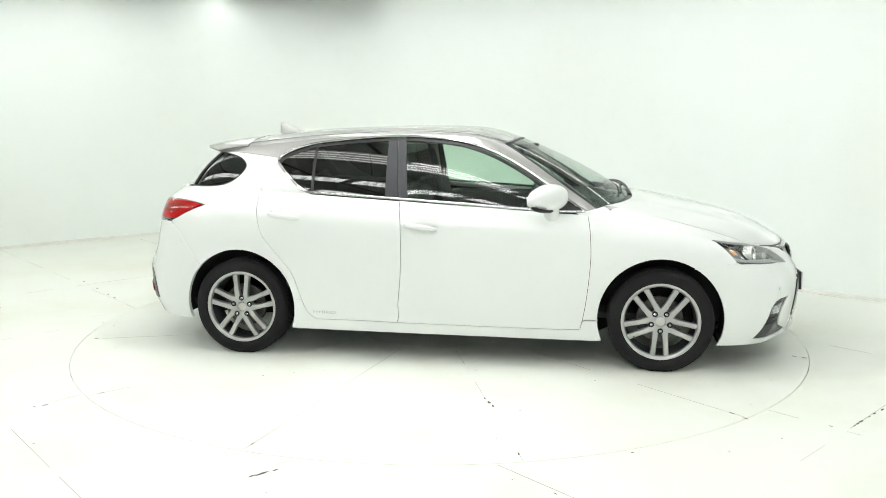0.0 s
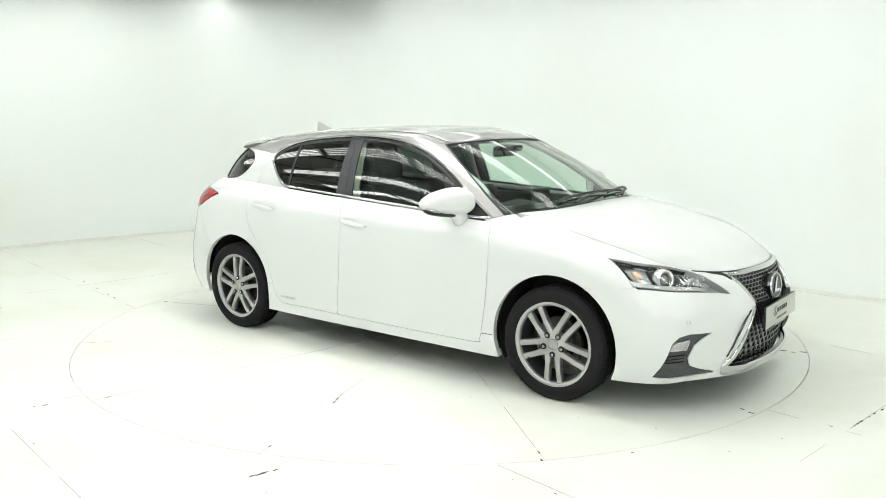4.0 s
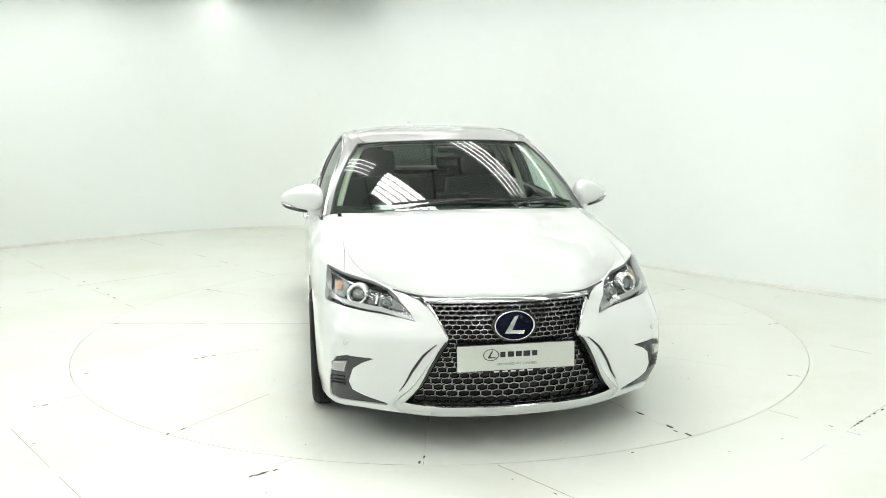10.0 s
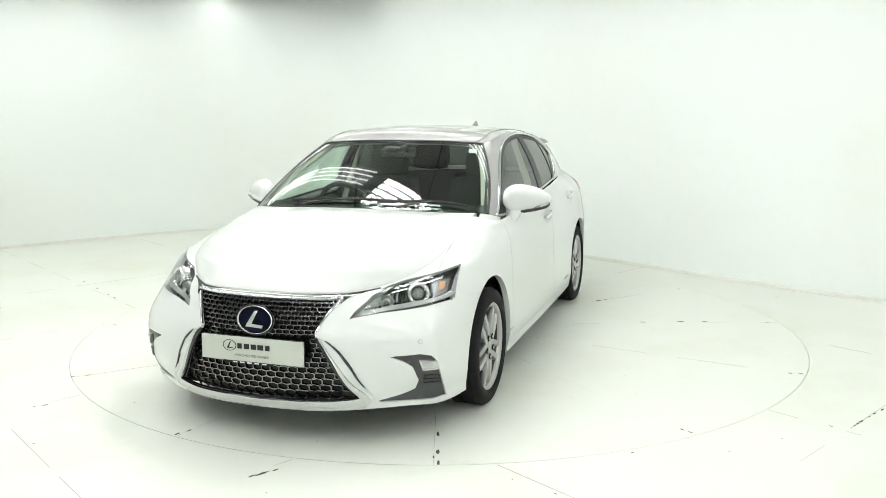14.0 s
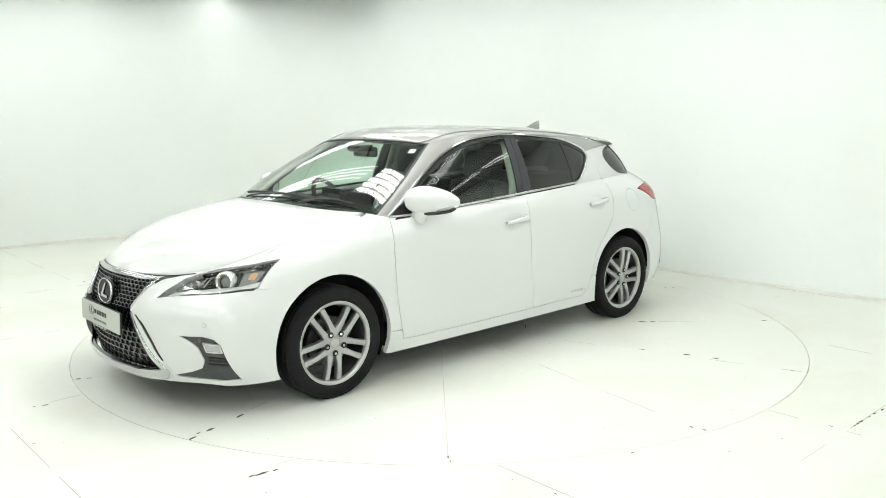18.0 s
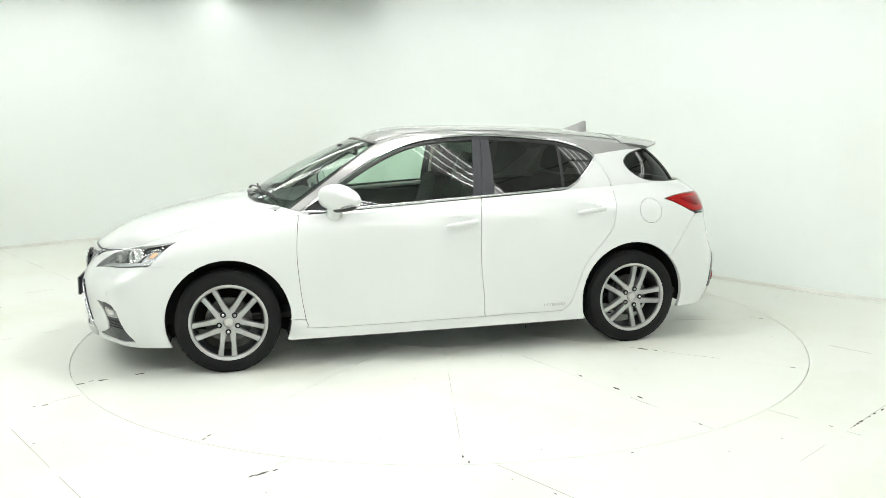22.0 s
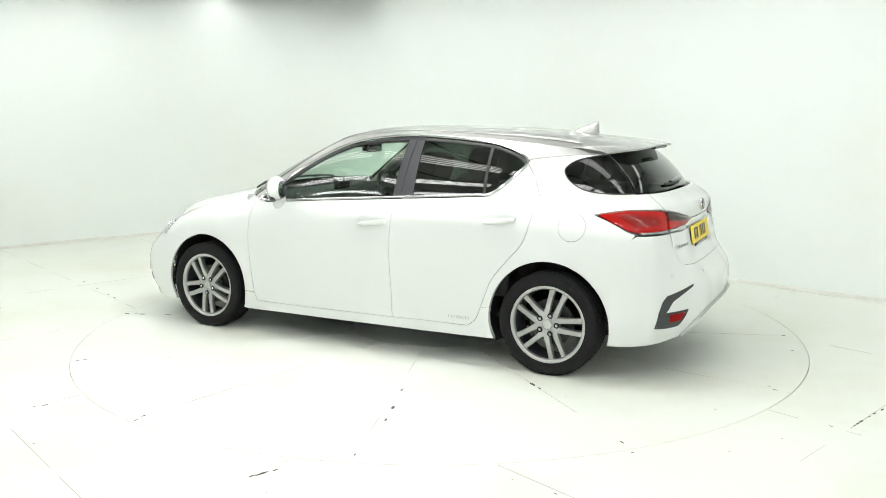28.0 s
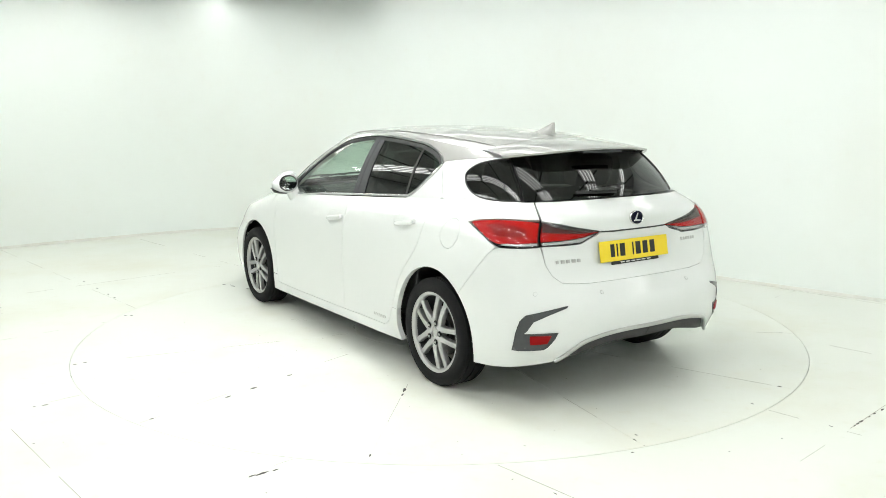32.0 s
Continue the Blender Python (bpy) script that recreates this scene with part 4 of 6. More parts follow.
def cabin_shell(car):
    """Pillars, roof, windows."""
    dt, dr, dl = upper(DLO_TOP), upper(DLO_REAR), upper(DLO_LOW)
    ring = np.concatenate([dt, dr[1:], dl[1:-1]])
    # silver rail from the foot of the A pillar to the rear
    screen_edge = np.array([(3.12, 0.0), (3.15, 0.25), (3.11, 0.5), (2.97, 0.75), (2.71, 1.0)])
    c_line = np.array([(8.12, 0.66), (8.6, 0.745), (9.2, 0.835), (9.95, 0.925)])
    rail = np.concatenate([screen_edge, run(2.84, 10.05, 1.0, 50), c_line[::-1], dt[:-1][::-1], [(3.45, 0.0), (3.25, 0.0)]])
    panel("roof_rail", cabin, rail, SILVER, car, depth=0.012, gap=0.001, label="silver-grey roof pillar and rail")
    # white C pillar
    qwin = curve([(9.98, 0.89), (9.6, 0.83), (9.2, 0.72), (8.95, 0.58), (8.87, 0.46), (8.93, 0.3), (9.1, 0.15), (9.35, 0.06), (9.8, 0.02), (10.3, 0.012)], 4)
    cut_up = upper(curve([(-1.19, 1.042), (-1.172, 1.1), (-1.13, 1.17), (-1.085, 1.226)], 4))
    pillar = np.concatenate([cut_up[:-1], c_line, qwin, [(10.3, -0.012)], run(9.9, 8.35, -0.012)])
    panel("rear_pillar", cabin, pillar, PAINT, car, depth=0.015, gap=0.0012, label="white pearl rear roof pillar")
    corner = np.concatenate([dr[2:-3], run(7.15, 8.25, -0.02, 6), cut_up[:-1]])
    panel("door_corner", cabin, corner, PAINT, car, depth=0.012, gap=0.0016)
    # chrome frame of the side windows
    ribbon("window_chrome", cabin, np.concatenate([dt, dr[1:]]), [0.016, 0.015, 0.014, 0.014, 0.016, 0.018], CHROME, car, lift=0.006, height=0.01, label="chrome window surround")
    ribbon("belt_chrome", cabin, dl, 0.017, CHROME, car, lift=0.004, height=0.009, label="chrome belt strip")
    # panes and pillars inside the opening
    xz = np.concatenate([DLO_TOP, DLO_REAR[1:], DLO_LOW[1:-1]])

    def cut(x_top0, x_low0, x_top1, x_low1):
        """The part of the opening between two leaning lines."""
        zt, zl = 1.37, 0.98
        line0 = lambda z: x_low0 + (x_top0 - x_low0) * (z - zl) / (zt - zl)
        line1 = lambda z: x_low1 + (x_top1 - x_low1) * (z - zl) / (zt - zl)
        pts = [q for q in xz]

        def clip(pts, keep, line):
            out = []
            for a, b in zip(pts, pts[1:] + pts[:1]):
                da, db = keep * (line(a[1]) - a[0]), keep * (line(b[1]) - b[0])
                if da >= 0:
                    out.append(a)
                if da * db < 0:
                    out.append(a + (b - a) * da / (da - db))
            return out
        return np.array(clip(clip(pts, 1, line0), -1, line1))

    # x falls towards the rear: keep between the front line and the rear line
    pieces = [("mirror_sail", BLACK, cut(1.2, 1.0, 0.8, 0.655), -0.004, "black mirror triangle"),
              ("front_window", CLEAR, cut(0.8, 0.655, -0.262, -0.222), -0.006, "lightly tinted front door window"),
              ("door_pillar", PILLAR, cut(-0.262, -0.222, -0.3155, -0.2755), -0.001, "matt black window pillar"),
              ("door_pillar", PILLAR, cut(-0.3195, -0.2795, -0.372, -0.366), -0.001, "matt black window pillar"),
              ("rear_window_side", PRIVACY, cut(-0.372, -0.366, -0.835, -0.835), -0.006, "dark privacy glass rear door window"),
              ("window_divider", BLACK, cut(-0.835, -0.835, -0.853, -0.853), -0.002, "slim black window divider"),
              ("fixed_window", PRIVACY, cut(-0.853, -0.853, -2.0, -2.0), -0.006, "dark privacy glass fixed quarter pane")]
    for nm, mt, outline, lf, lb in pieces:
        panel(nm, cabin, upper(outline), mt, car, lift=lf, depth=0.0 if mt in (CLEAR, PRIVACY) else 0.012, gap=0.0, label=lb)
    # rubber channel round the opening
    ribbon("window_seal", cabin, upper(np.array([(x - 0.006 * np.sign(x + 0.2), z - 0.017) for x, z in DLO_TOP[4:]])), 0.024, BLACK, car, lift=-0.003, height=0.006)
    # windscreen
    edge = np.array([(3.09, 0.012), (3.12, 0.25), (3.08, 0.5), (2.94, 0.75), (2.67, 0.975)])
    half = np.concatenate([[(0, 0.012), (1, 0.012), (2, 0.012)], edge, [(2, 0.975), (1, 0.975), (0, 0.975)]])
    panel("windscreen", cabin, whole(half), SCREEN, car, depth=0.0, gap=0.0, lift=-0.003, step=0.05, both=False, label="laminated windscreen with dark border")
    inner = np.array([(0, 0.94), (1, 0.94), (2, 0.94), (2.5, 0.93), (2.74, 0.75), (2.87, 0.5), (2.92, 0.25), (2.9, 0.11), (2, 0.09), (1, 0.085), (0, 0.085)])
    panel("frit_border", cabin, np.concatenate([half, inner]), GLOSS, car, depth=0.0, gap=0.0, lift=-0.007, label="black painted windscreen border")
    ribbon("screen_moulding", cabin, np.concatenate([edge, [(2.35, 0.985), (2, 0.985), (1, 0.985), (0, 0.985)]]), 0.014, BLACK, car, lift=0.0, height=0.006)
    panel("wing_corner", cabin, np.array([(2.8, 0.008), (3.12, 0.0), (3.45, -0.002), (3.75, -0.002), (3.7, -0.07), (3.3, -0.1), (2.7, -0.1)]), PAINT, car, gap=0.0, lift=-0.002, depth=0.01)
    # rear window and its dark side panes
    q = np.concatenate([qwin, [(10.28, 0.25), (10.2, 0.5), (10.12, 0.75)]])
    panel("quarter_pane", cabin, q, PRIVACY, car, depth=0.0, gap=0.003, lift=-0.004, label="dark tinted quarter pane")
    ribbon("quarter_moulding", cabin, qwin, 0.008, BLACK, car, lift=0.0, height=0.006)
    half = np.concatenate([[(12, 0.012), (11.2, 0.012), (10.36, 0.012), (10.34, 0.25), (10.26, 0.5), (10.18, 0.75), (10.08, 0.96), (11, 0.96), (12, 0.96)]])
    panel("rear_window", cabin, whole(half, 12), PRIVACY, car, both=False, depth=0.0, gap=0.002, lift=-0.002, step=0.04, label="dark tinted rear window")
    strip = np.array([(10.36, 0.012), (10.34, 0.25), (10.26, 0.5), (10.18, 0.75), (10.08, 0.96), (10.5, 0.96), (10.62, 0.75), (10.7, 0.5), (10.78, 0.25), (10.85, 0.08), (12, 0.05), (12, 0.012)])
    panel("rear_frit", cabin, strip, GLOSS, car, depth=0.0, gap=0.0, lift=-0.006)
    ribbon("gate_edge", cabin, np.array([(10.33, 0.015), (10.31, 0.25), (10.23, 0.5), (10.15, 0.75), (10.06, 0.93)]), 0.008, GLOSS, car, lift=0.004, height=0.01)


def spread(front, back, left, crown, ns=28, nt=40):
    """A surface between a front edge, a rear edge and two mirrored side edges."""
    s = np.linspace(-1, 1, ns * 2 + 1)
    t = np.linspace(0, 1, nt + 1)
    S, T = np.meshgrid(s, t, indexing="ij")
    F, R = front(S), back(S)
    L, Rt = left(T), left(T) * (1, -1, 1)
    c00, c10 = left(np.zeros_like(T)), left(np.ones_like(T))
    a = ((S + 1) / 2)[..., None]
    t3 = T[..., None]
    p = (1 - t3) * F + t3 * R + (1 - a) * Rt + a * L
    p -= (1 - a) * ((1 - t3) * c00 + t3 * c10) * (1, -1, 1) + a * ((1 - t3) * c00 + t3 * c10)
    p[..., 2] += crown(S, T)
    return p


def sheet(name, p, mat, parent, label, depth=0.015):
    m, k, _ = p.shape
    verts = p.reshape(-1, 3)
    faces = [(i * k + j, i * k + k + j, i * k + k + j + 1, i * k + j + 1) for i in range(m - 1) for j in range(k - 1)]
    q = verts[list(faces[len(faces) // 2])]
    if np.cross(q[1] - q[0], q[2] - q[0])[2] < 0:
        faces = [f[::-1] for f in faces]
    rim = [i * k for i in range(m)] + [(m - 1) * k + j for j in range(1, k)] + [i * k + k - 1 for i in range(m - 2, -1, -1)] + [j for j in range(k - 2, 0, -1)]
    base = len(verts)
    verts = np.concatenate([verts, verts[rim], verts[rim] - (0, 0, depth)])
    w = len(rim)
    faces += [(base + i, base + (i + 1) % w, base + w + (i + 1) % w, base + w + i) for i in range(w)]
    ob = put(name, mesh_of(name, verts, faces, mat), parent, label)
    return ob


def bonnet(car):
    g = 0.0
    front = lambda s: body(2.62 * s, 0 * s + 6.0) + (0.0, 0, 0.004)
    back_c = lambda s: np.stack([1.15 - 0.19 * s ** 4, 0.69 * s, 0.99 - 0.026 * s ** 2], -1)
    left = lambda t: body(2.62 + 4.36 * t, 0 * t + 6.0) + np.stack([0 * t, 0 * t - g, 0 * t + 0.003], -1)
    crown = lambda s, t: (1 - s ** 4) * (0.03 * np.sin(np.pi * np.clip(t, 0, 1) ** 0.6) + 0.012 * np.sin(np.pi * t)) + 0.006 * np.exp(-((abs(s) - 0.72) / 0.1) ** 2) * np.sin(np.pi * t)
    left2 = lambda t: left(t) + (t ** 8)[..., None] * (back_c(np.ones_like(t)) - left(np.ones_like(t)))
    lid = sheet("bonnet", spread(front, back_c, left2, crown), PAINT, car, "white pearl bonnet with soft raised sides", 0.02)
    panel("bonnet_side", body, np.concatenate([BONNET_CUT, run(5.6, 2.8, 6.03, 14)]), PAINT, lid, gap=0.001, depth=0.012)
    # cowl panel and wipers
    rows = []
    for s in np.linspace(-0.9, 0.9, 41):
        b = back_c(np.array(s)) + (-0.004, 0, -0.012)
        w = cabin(np.array(2.8 * s), np.array(0.03)) + (0, 0, -0.004)
        rows.append([b + (w - b) * f + np.array([0, 0, -0.012 * math.sin(math.pi * f)]) for f in np.linspace(0, 1, 6)])
    sheet("cowl", np.array(rows), BLACK, car, "black plastic cowl below the windscreen", 0.01)
    # wiper arms sweep for a right-hand driver
    for u0, u1 in ((-0.9, 1.15), (0.75, 2.35)):
        arm = []
        for f in np.linspace(0, 1, 9):
            p, n = facing(cabin, np.array([[u0 + (u1 - u0) * f * 0.62, 0.0 + 0.085 * f ** 0.8]]))
            arm.append(p[0] + n[0] * (0.02 + 0.012 * math.sin(math.pi * f)))
        blade = []
        for f in np.linspace(0, 1, 13):
            p, n = facing(cabin, np.array([[u0 - 0.35 + (u1 - u0 + 0.35) * f, 0.03 + 0.06 * math.sin(math.pi * (0.15 + 0.7 * f))]]))
            blade.append(p[0] + n[0] * 0.014)
        w = part("wiper", tube(arm, [0.012, 0.011, 0.009, 0.008, 0.008, 0.007, 0.007, 0.006, 0.006], 8, 0.6), BLACK, car, "black windscreen wiper", True)
        part("wiper_blade", tube(blade, 0.0058, 6, 1.4), BLACK, w, smooth=True)


SMOKE_SEAM = material("dark_seam", (0.08, 0.08, 0.08), 0.6, vary=0.1)


# height of the roof along its centre line
ROOF_FIT = np.polyfit([-1.55, -1.28, -1.08, -0.88, -0.67, -0.47, -0.27, -0.07, 0.13, 0.29, 0.4], [1.322, 1.36, 1.383, 1.397, 1.406, 1.411, 1.413, 1.408, 1.395, 1.377, 1.352], 4)


def roof(car):
    def left(t):
        return spline(RAIL, 2.53 + 7.5 * np.asarray(t, float))
    front = lambda s: np.stack([spline(RAIL, abs(s) * 2.53)[..., 0], spline(RAIL, abs(s) * 2.53)[..., 1] * np.sign(s), spline(RAIL, abs(s) * 2.53)[..., 2]], -1) + (0, 0, 0.001)
    end = spline(RAIL, 10.03)
    back_r = lambda s: np.stack([end[0] - 0.075 * (1 - s ** 2), end[1] * s, end[2] + 0.024 * (1 - s ** 2)], -1)

    def crown(s, t):
        x = 0.35 - 1.9 * t
        top = np.polyval(ROOF_FIT, x)
        side_z = left(np.clip((0.33 - x) / 1.83, 0, 1))[..., 2]
        return (np.clip(top - side_z, 0, 1) * 0.6 + 0.012) * (1 - abs(s) ** 2.6) * (1 - np.clip(1 - t / 0.45, 0, 1) ** 2.2) * (1 - np.clip(1 - (1 - t) / 0.3, 0, 1) ** 2.6)
    p = spread(front, back_r, left, crown, 24, 48)
    ob = sheet("roof", p, SILVER, car, "silver-grey painted roof panel", 0.012)
    for s in (1, -1):
        line = [np.array(p[int(24 + s * 20)][j]) + (0, 0, 0.003) for j in range(1, 47)]
        part("roof_moulding", tube(line, 0.003, 6), SILVER, ob, smooth=True)
    # spoiler
    TIP_S, TIP_X, TIP_Z = (0, 0.35, 0.6, 0.7, 0.8, 0.9, 1.0), (-1.738, -1.732, -1.712, -1.688, -1.64, -1.588, -1.534), (1.322, 1.318, 1.309, 1.304, 1.298, 1.291, 1.284)
    rows, rim_line = [], []
    for s in np.linspace(-1, 1, 49):
        root = back_r(np.array(s)) + (0.004, 0, 0.001)
        a = abs(s)
        tip = np.array([np.interp(a, TIP_S, TIP_X), 0.561 * s, np.interp(a, TIP_S, TIP_Z)])
        col = p[int(round(24 + s * 24))]
        begin = np.array([np.interp(-1.37 + 0.03 * s ** 4, col[::-1, 0], col[::-1, k]) for k in range(3)]) + (0, 0.006 * s ** 5, 0.0035)
        rim_line.append(begin)
        prof = []
        for f in np.linspace(0, 1, 11):
            q = begin + (tip - begin) * f + np.array([0, 0, 0.006 * math.sin(math.pi * f)])
            if q[0] > root[0]:
                q[2] = max(q[2], np.interp(q[0], col[::-1, 0], col[::-1, 2]) + 0.0035)
            prof.append(q)
        under = [tip + (0.004, 0, -0.01), root + (-0.01, 0, -0.03), begin + (-0.03, -0.01 * s, -0.016)]
        rows.append(prof + under)
    rows = np.array(rows)
    m, k, _ = rows.shape
    faces = [(i * k + j, i * k + k + j, i * k + k + (j + 1) % k, i * k + (j + 1) % k) for i in range(m - 1) for j in range(k)]
    faces += [tuple(range(k)), tuple(range((m - 1) * k, m * k))[::-1]]
    sp = put("spoiler", mesh_of("spoiler", rows.reshape(-1, 3), faces, SILVER), car, "silver-grey roof spoiler")
    bm = bmesh.new()
    bm.from_mesh(sp.data)
    bmesh.ops.recalc_face_normals(bm, faces=bm.faces)
    bm.to_mesh(sp.data)
    bm.free()
    sp.data.set_sharp_from_angle(angle=radians(40))
    part("spoiler_seam", tube([q - Vector((0.001, 0, 0.0025)) for q in map(Vector, rim_line)], 0.0028, 6), SMOKE_SEAM, sp, smooth=True)
    part("high_brake_light", box((0.03, 0.3, 0.014), (-1.708, 0, 1.3), 0.004, turn=None), GREY, sp, "slim smoked high brake light")
    # fin aerial
    bm = bmesh.new()
    secs = []
    for f in np.linspace(0, 1, 9):
        z = 1.382 + 0.076 * f
        x0 = -1.06 - 0.24 * f ** 0.8
        x1 = -1.322 + 0.004 * f
        w = 0.034 * (1 - f) ** 0.55 + 0.003
        ring = []
        for a in np.linspace(0, 2 * math.pi, 16, False):
            ring.append(bm.verts.new(((x0 + x1) / 2 + (x0 - x1) / 2 * math.cos(a), w * math.sin(a) * (0.65 - 0.35 * math.cos(a)), z)))
        secs.append(ring)
    for a, b in zip(secs, secs[1:]):
        for i in range(16):
            bm.faces.new((a[i], a[(i + 1) % 16], b[(i + 1) % 16], b[i]))
    bm.faces.new(secs[-1])
    part("aerial_fin", bm, SILVER, car, "silver-grey shark fin aerial", True)


def inner_body(car):
    """Dark structure behind the panels: shell, wheel liners, underbody."""
    u, v = np.linspace(0, 17, 120), np.linspace(0.15, 5.9, 36)
    U, V = np.meshgrid(u, v, indexing="ij")
    uv = np.stack([U.ravel(), V.ravel()], 1)
    p, n = facing(body, uv)
    p = p - n * 0.036
    p[:, 1] = np.maximum(p[:, 1], 0)
    k = len(v)
    faces = []
    for i in range(len(u) - 1):
        for j in range(k - 1):
            f = (i * k + j, i * k + k + j, i * k + k + j + 1, i * k + j + 1)
            c = p[list(f)].mean(0)
            if U[i, j] < 2.3 and V[i, j] < 4.6 or 2.3 <= U[i, j] < 4.4 and V[i, j] < 1.9 and U[i, j] > 2.2:
                continue
            if min(math.hypot(c[0] - 1.297, c[2] - 0.313), math.hypot(c[0] + 1.3, c[2] - 0.313)) > 0.385:
                faces.append(f)
    verts = np.concatenate([p, p * (1, -1, 1)])
    faces += [tuple(q + len(p) for q in f)[::-1] for f in faces]
    put("inner_shell", mesh_of("inner_shell", verts, faces, DARK), car, "dark inner body shell")
    for x in (1.297, -1.3):
        for s in (1, -1):
            ends = (radians(-25), radians(205 if x > 0 else 190))
            liner = lathe([(0.387, 0.53), (0.387, 0.79)], 30, "y", ends)
            disc = lathe([(0.0, 0.53), (0.387, 0.53)], 30, "y", ends)
            bm = join(liner, disc)
            bmesh.ops.scale(bm, vec=(1, s, 1), verts=bm.verts)
            part("arch_liner", bm, DARK, car, "", True, pose(x, 0, 0.313))
    part("underbody", join(box((1.75, 1.6, 0.05), (0, 0, 0.2), 0.01), box((3.5, 1.02, 0.06), (0.13, 0, 0.215), 0.01), box((0.36, 1.15, 0.04), (1.83, 0, 0.215), 0.01), box((0.2, 1.1, 0.05), (-1.8, 0, 0.36), 0.01)), DARK, car, "dark underbody trays")
    for s in (1, -1):
        part("mud_flap", box((0.012, 0.16, 0.04), (1.66, 0.68 * s, 0.18), 0.004), BLACK, car, "small black air deflector")


def wheel(car, x, s, phase):
    """A wheel: tyre, alloy rim with five double spokes, nuts, brake disc. Local +y points out of the car."""
    w = empty("wheel", "black tyre on a silver five double-spoke alloy rim", "")
    w.parent = car
    w.matrix_basis = pose(x, (0.783 if x > 0 else 0.774) * s, 0.3035, 0, 0, 0 if s > 0 else 180)
    pr = [(0.224, 0.08), (0.231, 0.09), (0.243, 0.096), (0.26, 0.099), (0.277, 0.097), (0.29, 0.092), (0.299, 0.085), (0.304, 0.072)]
    for c in (0.05, 0.0, -0.05):
        pr += [(0.307, c + 0.02), (0.307, c + 0.006), (0.301, c + 0.005), (0.301, c - 0.005), (0.307, c - 0.006), (0.307, c - 0.02)]
    pr += [(0.304, -0.072), (0.299, -0.085), (0.277, -0.101), (0.243, -0.099), (0.222, -0.08)]
    bm = lathe(pr, 96)
    for v in bm.verts:
        if v.co.z < -0.3035:
            v.co.z, v.co.y = -0.3035, v.co.y * 1.02
    part("tyre", bm, RUBBER, w, "black low-profile tyre", True)
    rim = part("rim", join(lathe([(0.2165, -0.085), (0.2, -0.07), (0.196, 0.0), (0.2, 0.05), (0.208, 0.07)], 72)), ALLOY_DARK, w, "dark inner rim barrel", True)
    part("rim_lip", lathe([(0.203, 0.05), (0.2065, 0.07), (0.2095, 0.079), (0.2145, 0.084), (0.222, 0.0865), (0.229, 0.087), (0.2315, 0.0835), (0.228, 0.078)], 96), ALLOY, rim, "machined silver rim edge", True)
    bits = []
    for k in range(5):
        a = radians(phase + 72 * k)
        for side_ in (1, -1):
            rows = []
            for f in np.linspace(0, 1, 8):
                r = 0.03 + 0.184 * f
                off = side_ * (0.024 + 0.0165 * f)
                wid = 0.0155 - 0.0015 * math.sin(math.pi * f) + 0.009 * (1 - f) ** 3 + 0.0028 * f ** 2
                face = 0.077 + 0.006 * math.sin(math.pi * min(1, f * 1.1)) - 0.004 * f
                rows.append([(off - wid, face - 0.03, r), (off - wid, face - 0.006, r), (off - wid * 0.8, face, r), (off + wid * 0.8, face, r), (off + wid, face - 0.006, r), (off + wid, face - 0.03, r)])
            b = bmesh.new()
            vs = [[b.verts.new(q) for q in row] for row in rows]
            for r0, r1 in zip(vs, vs[1:]):
                for j in range(5):
                    b.faces.new((r0[j], r0[j + 1], r1[j + 1], r1[j]))
            b.faces.new(vs[0])
            b.faces.new(vs[-1])
            # local angle: 0 along +x as seen from outside, up is z
            bmesh.ops.rotate(b, cent=(0, 0, 0), matrix=Matrix.Rotation(-(math.pi / 2 - a), 3, "Y"), verts=b.verts)
            bits.append(b)
    part("spokes", join(*bits), ALLOY, rim, "silver five double-spoke star", True).data.set_sharp_from_angle(angle=radians(28))
    part("hub", lathe([(0.0, 0.076), (0.026, 0.077), (0.03, 0.073), (0.031, 0.077), (0.05, 0.077), (0.066, 0.07), (0.07, 0.04)], 48), ALLOY, rim, "silver wheel centre", True)
    part("hub_cap", lathe([(0.0, 0.0815), (0.02, 0.081), (0.0275, 0.078), (0.0285, 0.074)], 40), SATIN, rim, "round metal centre cap with a plain emblem", True)
    for k in range(5):
        a = radians(phase + 72 * k)
        c = Vector((-0.056 * math.cos(a), 0, 0.056 * math.sin(a)))
        part("nut_well", lathe([(0.0, 0.079), (0.011, 0.08), (0.0165, 0.0845), (0.0172, 0.082)], 20), BLACK, rim, at=Matrix.Translation(c))
        part("wheel_nut", lathe([(0.0, 0.0905), (0.006, 0.09), (0.0095, 0.087), (0.0102, 0.07)], 6), CHROME, rim, "chrome wheel nut", False, Matrix.Translation(c))
    part("brake_disc", lathe([(0.055, 0.02), (0.07, 0.022), (0.075, 0.012), (0.135, 0.012), (0.137, 0.008), (0.137, -0.01)], 56), IRON, w, "grey steel brake disc", True)
    cal = prism([(-0.07, 0.02), (-0.06, 0.055), (0.0, 0.068), (0.06, 0.055), (0.07, 0.02), (0.0, 0.005)], 0.05)
    part("brake_caliper", cal, IRON, w, "grey brake caliper", False, pose(-0.105 * (1 if x > 0 else -1), 0.02, 0.02, 0, 90 * (1 if x > 0 else -1), 0))
    part("valve", tube([(0.19 * math.sin(1), 0.06, -0.19 * math.cos(1)), (0.175 * math.sin(1), 0.085, -0.175 * math.cos(1))], 0.004, 6), BLACK, rim)
    return w


# ---- front details ----
def on_body(u, v, out=0.0):
    p, n = facing(body, np.array([[u, v]], float))
    return Vector(p[0] + n[0] * out), Vector(n[0])


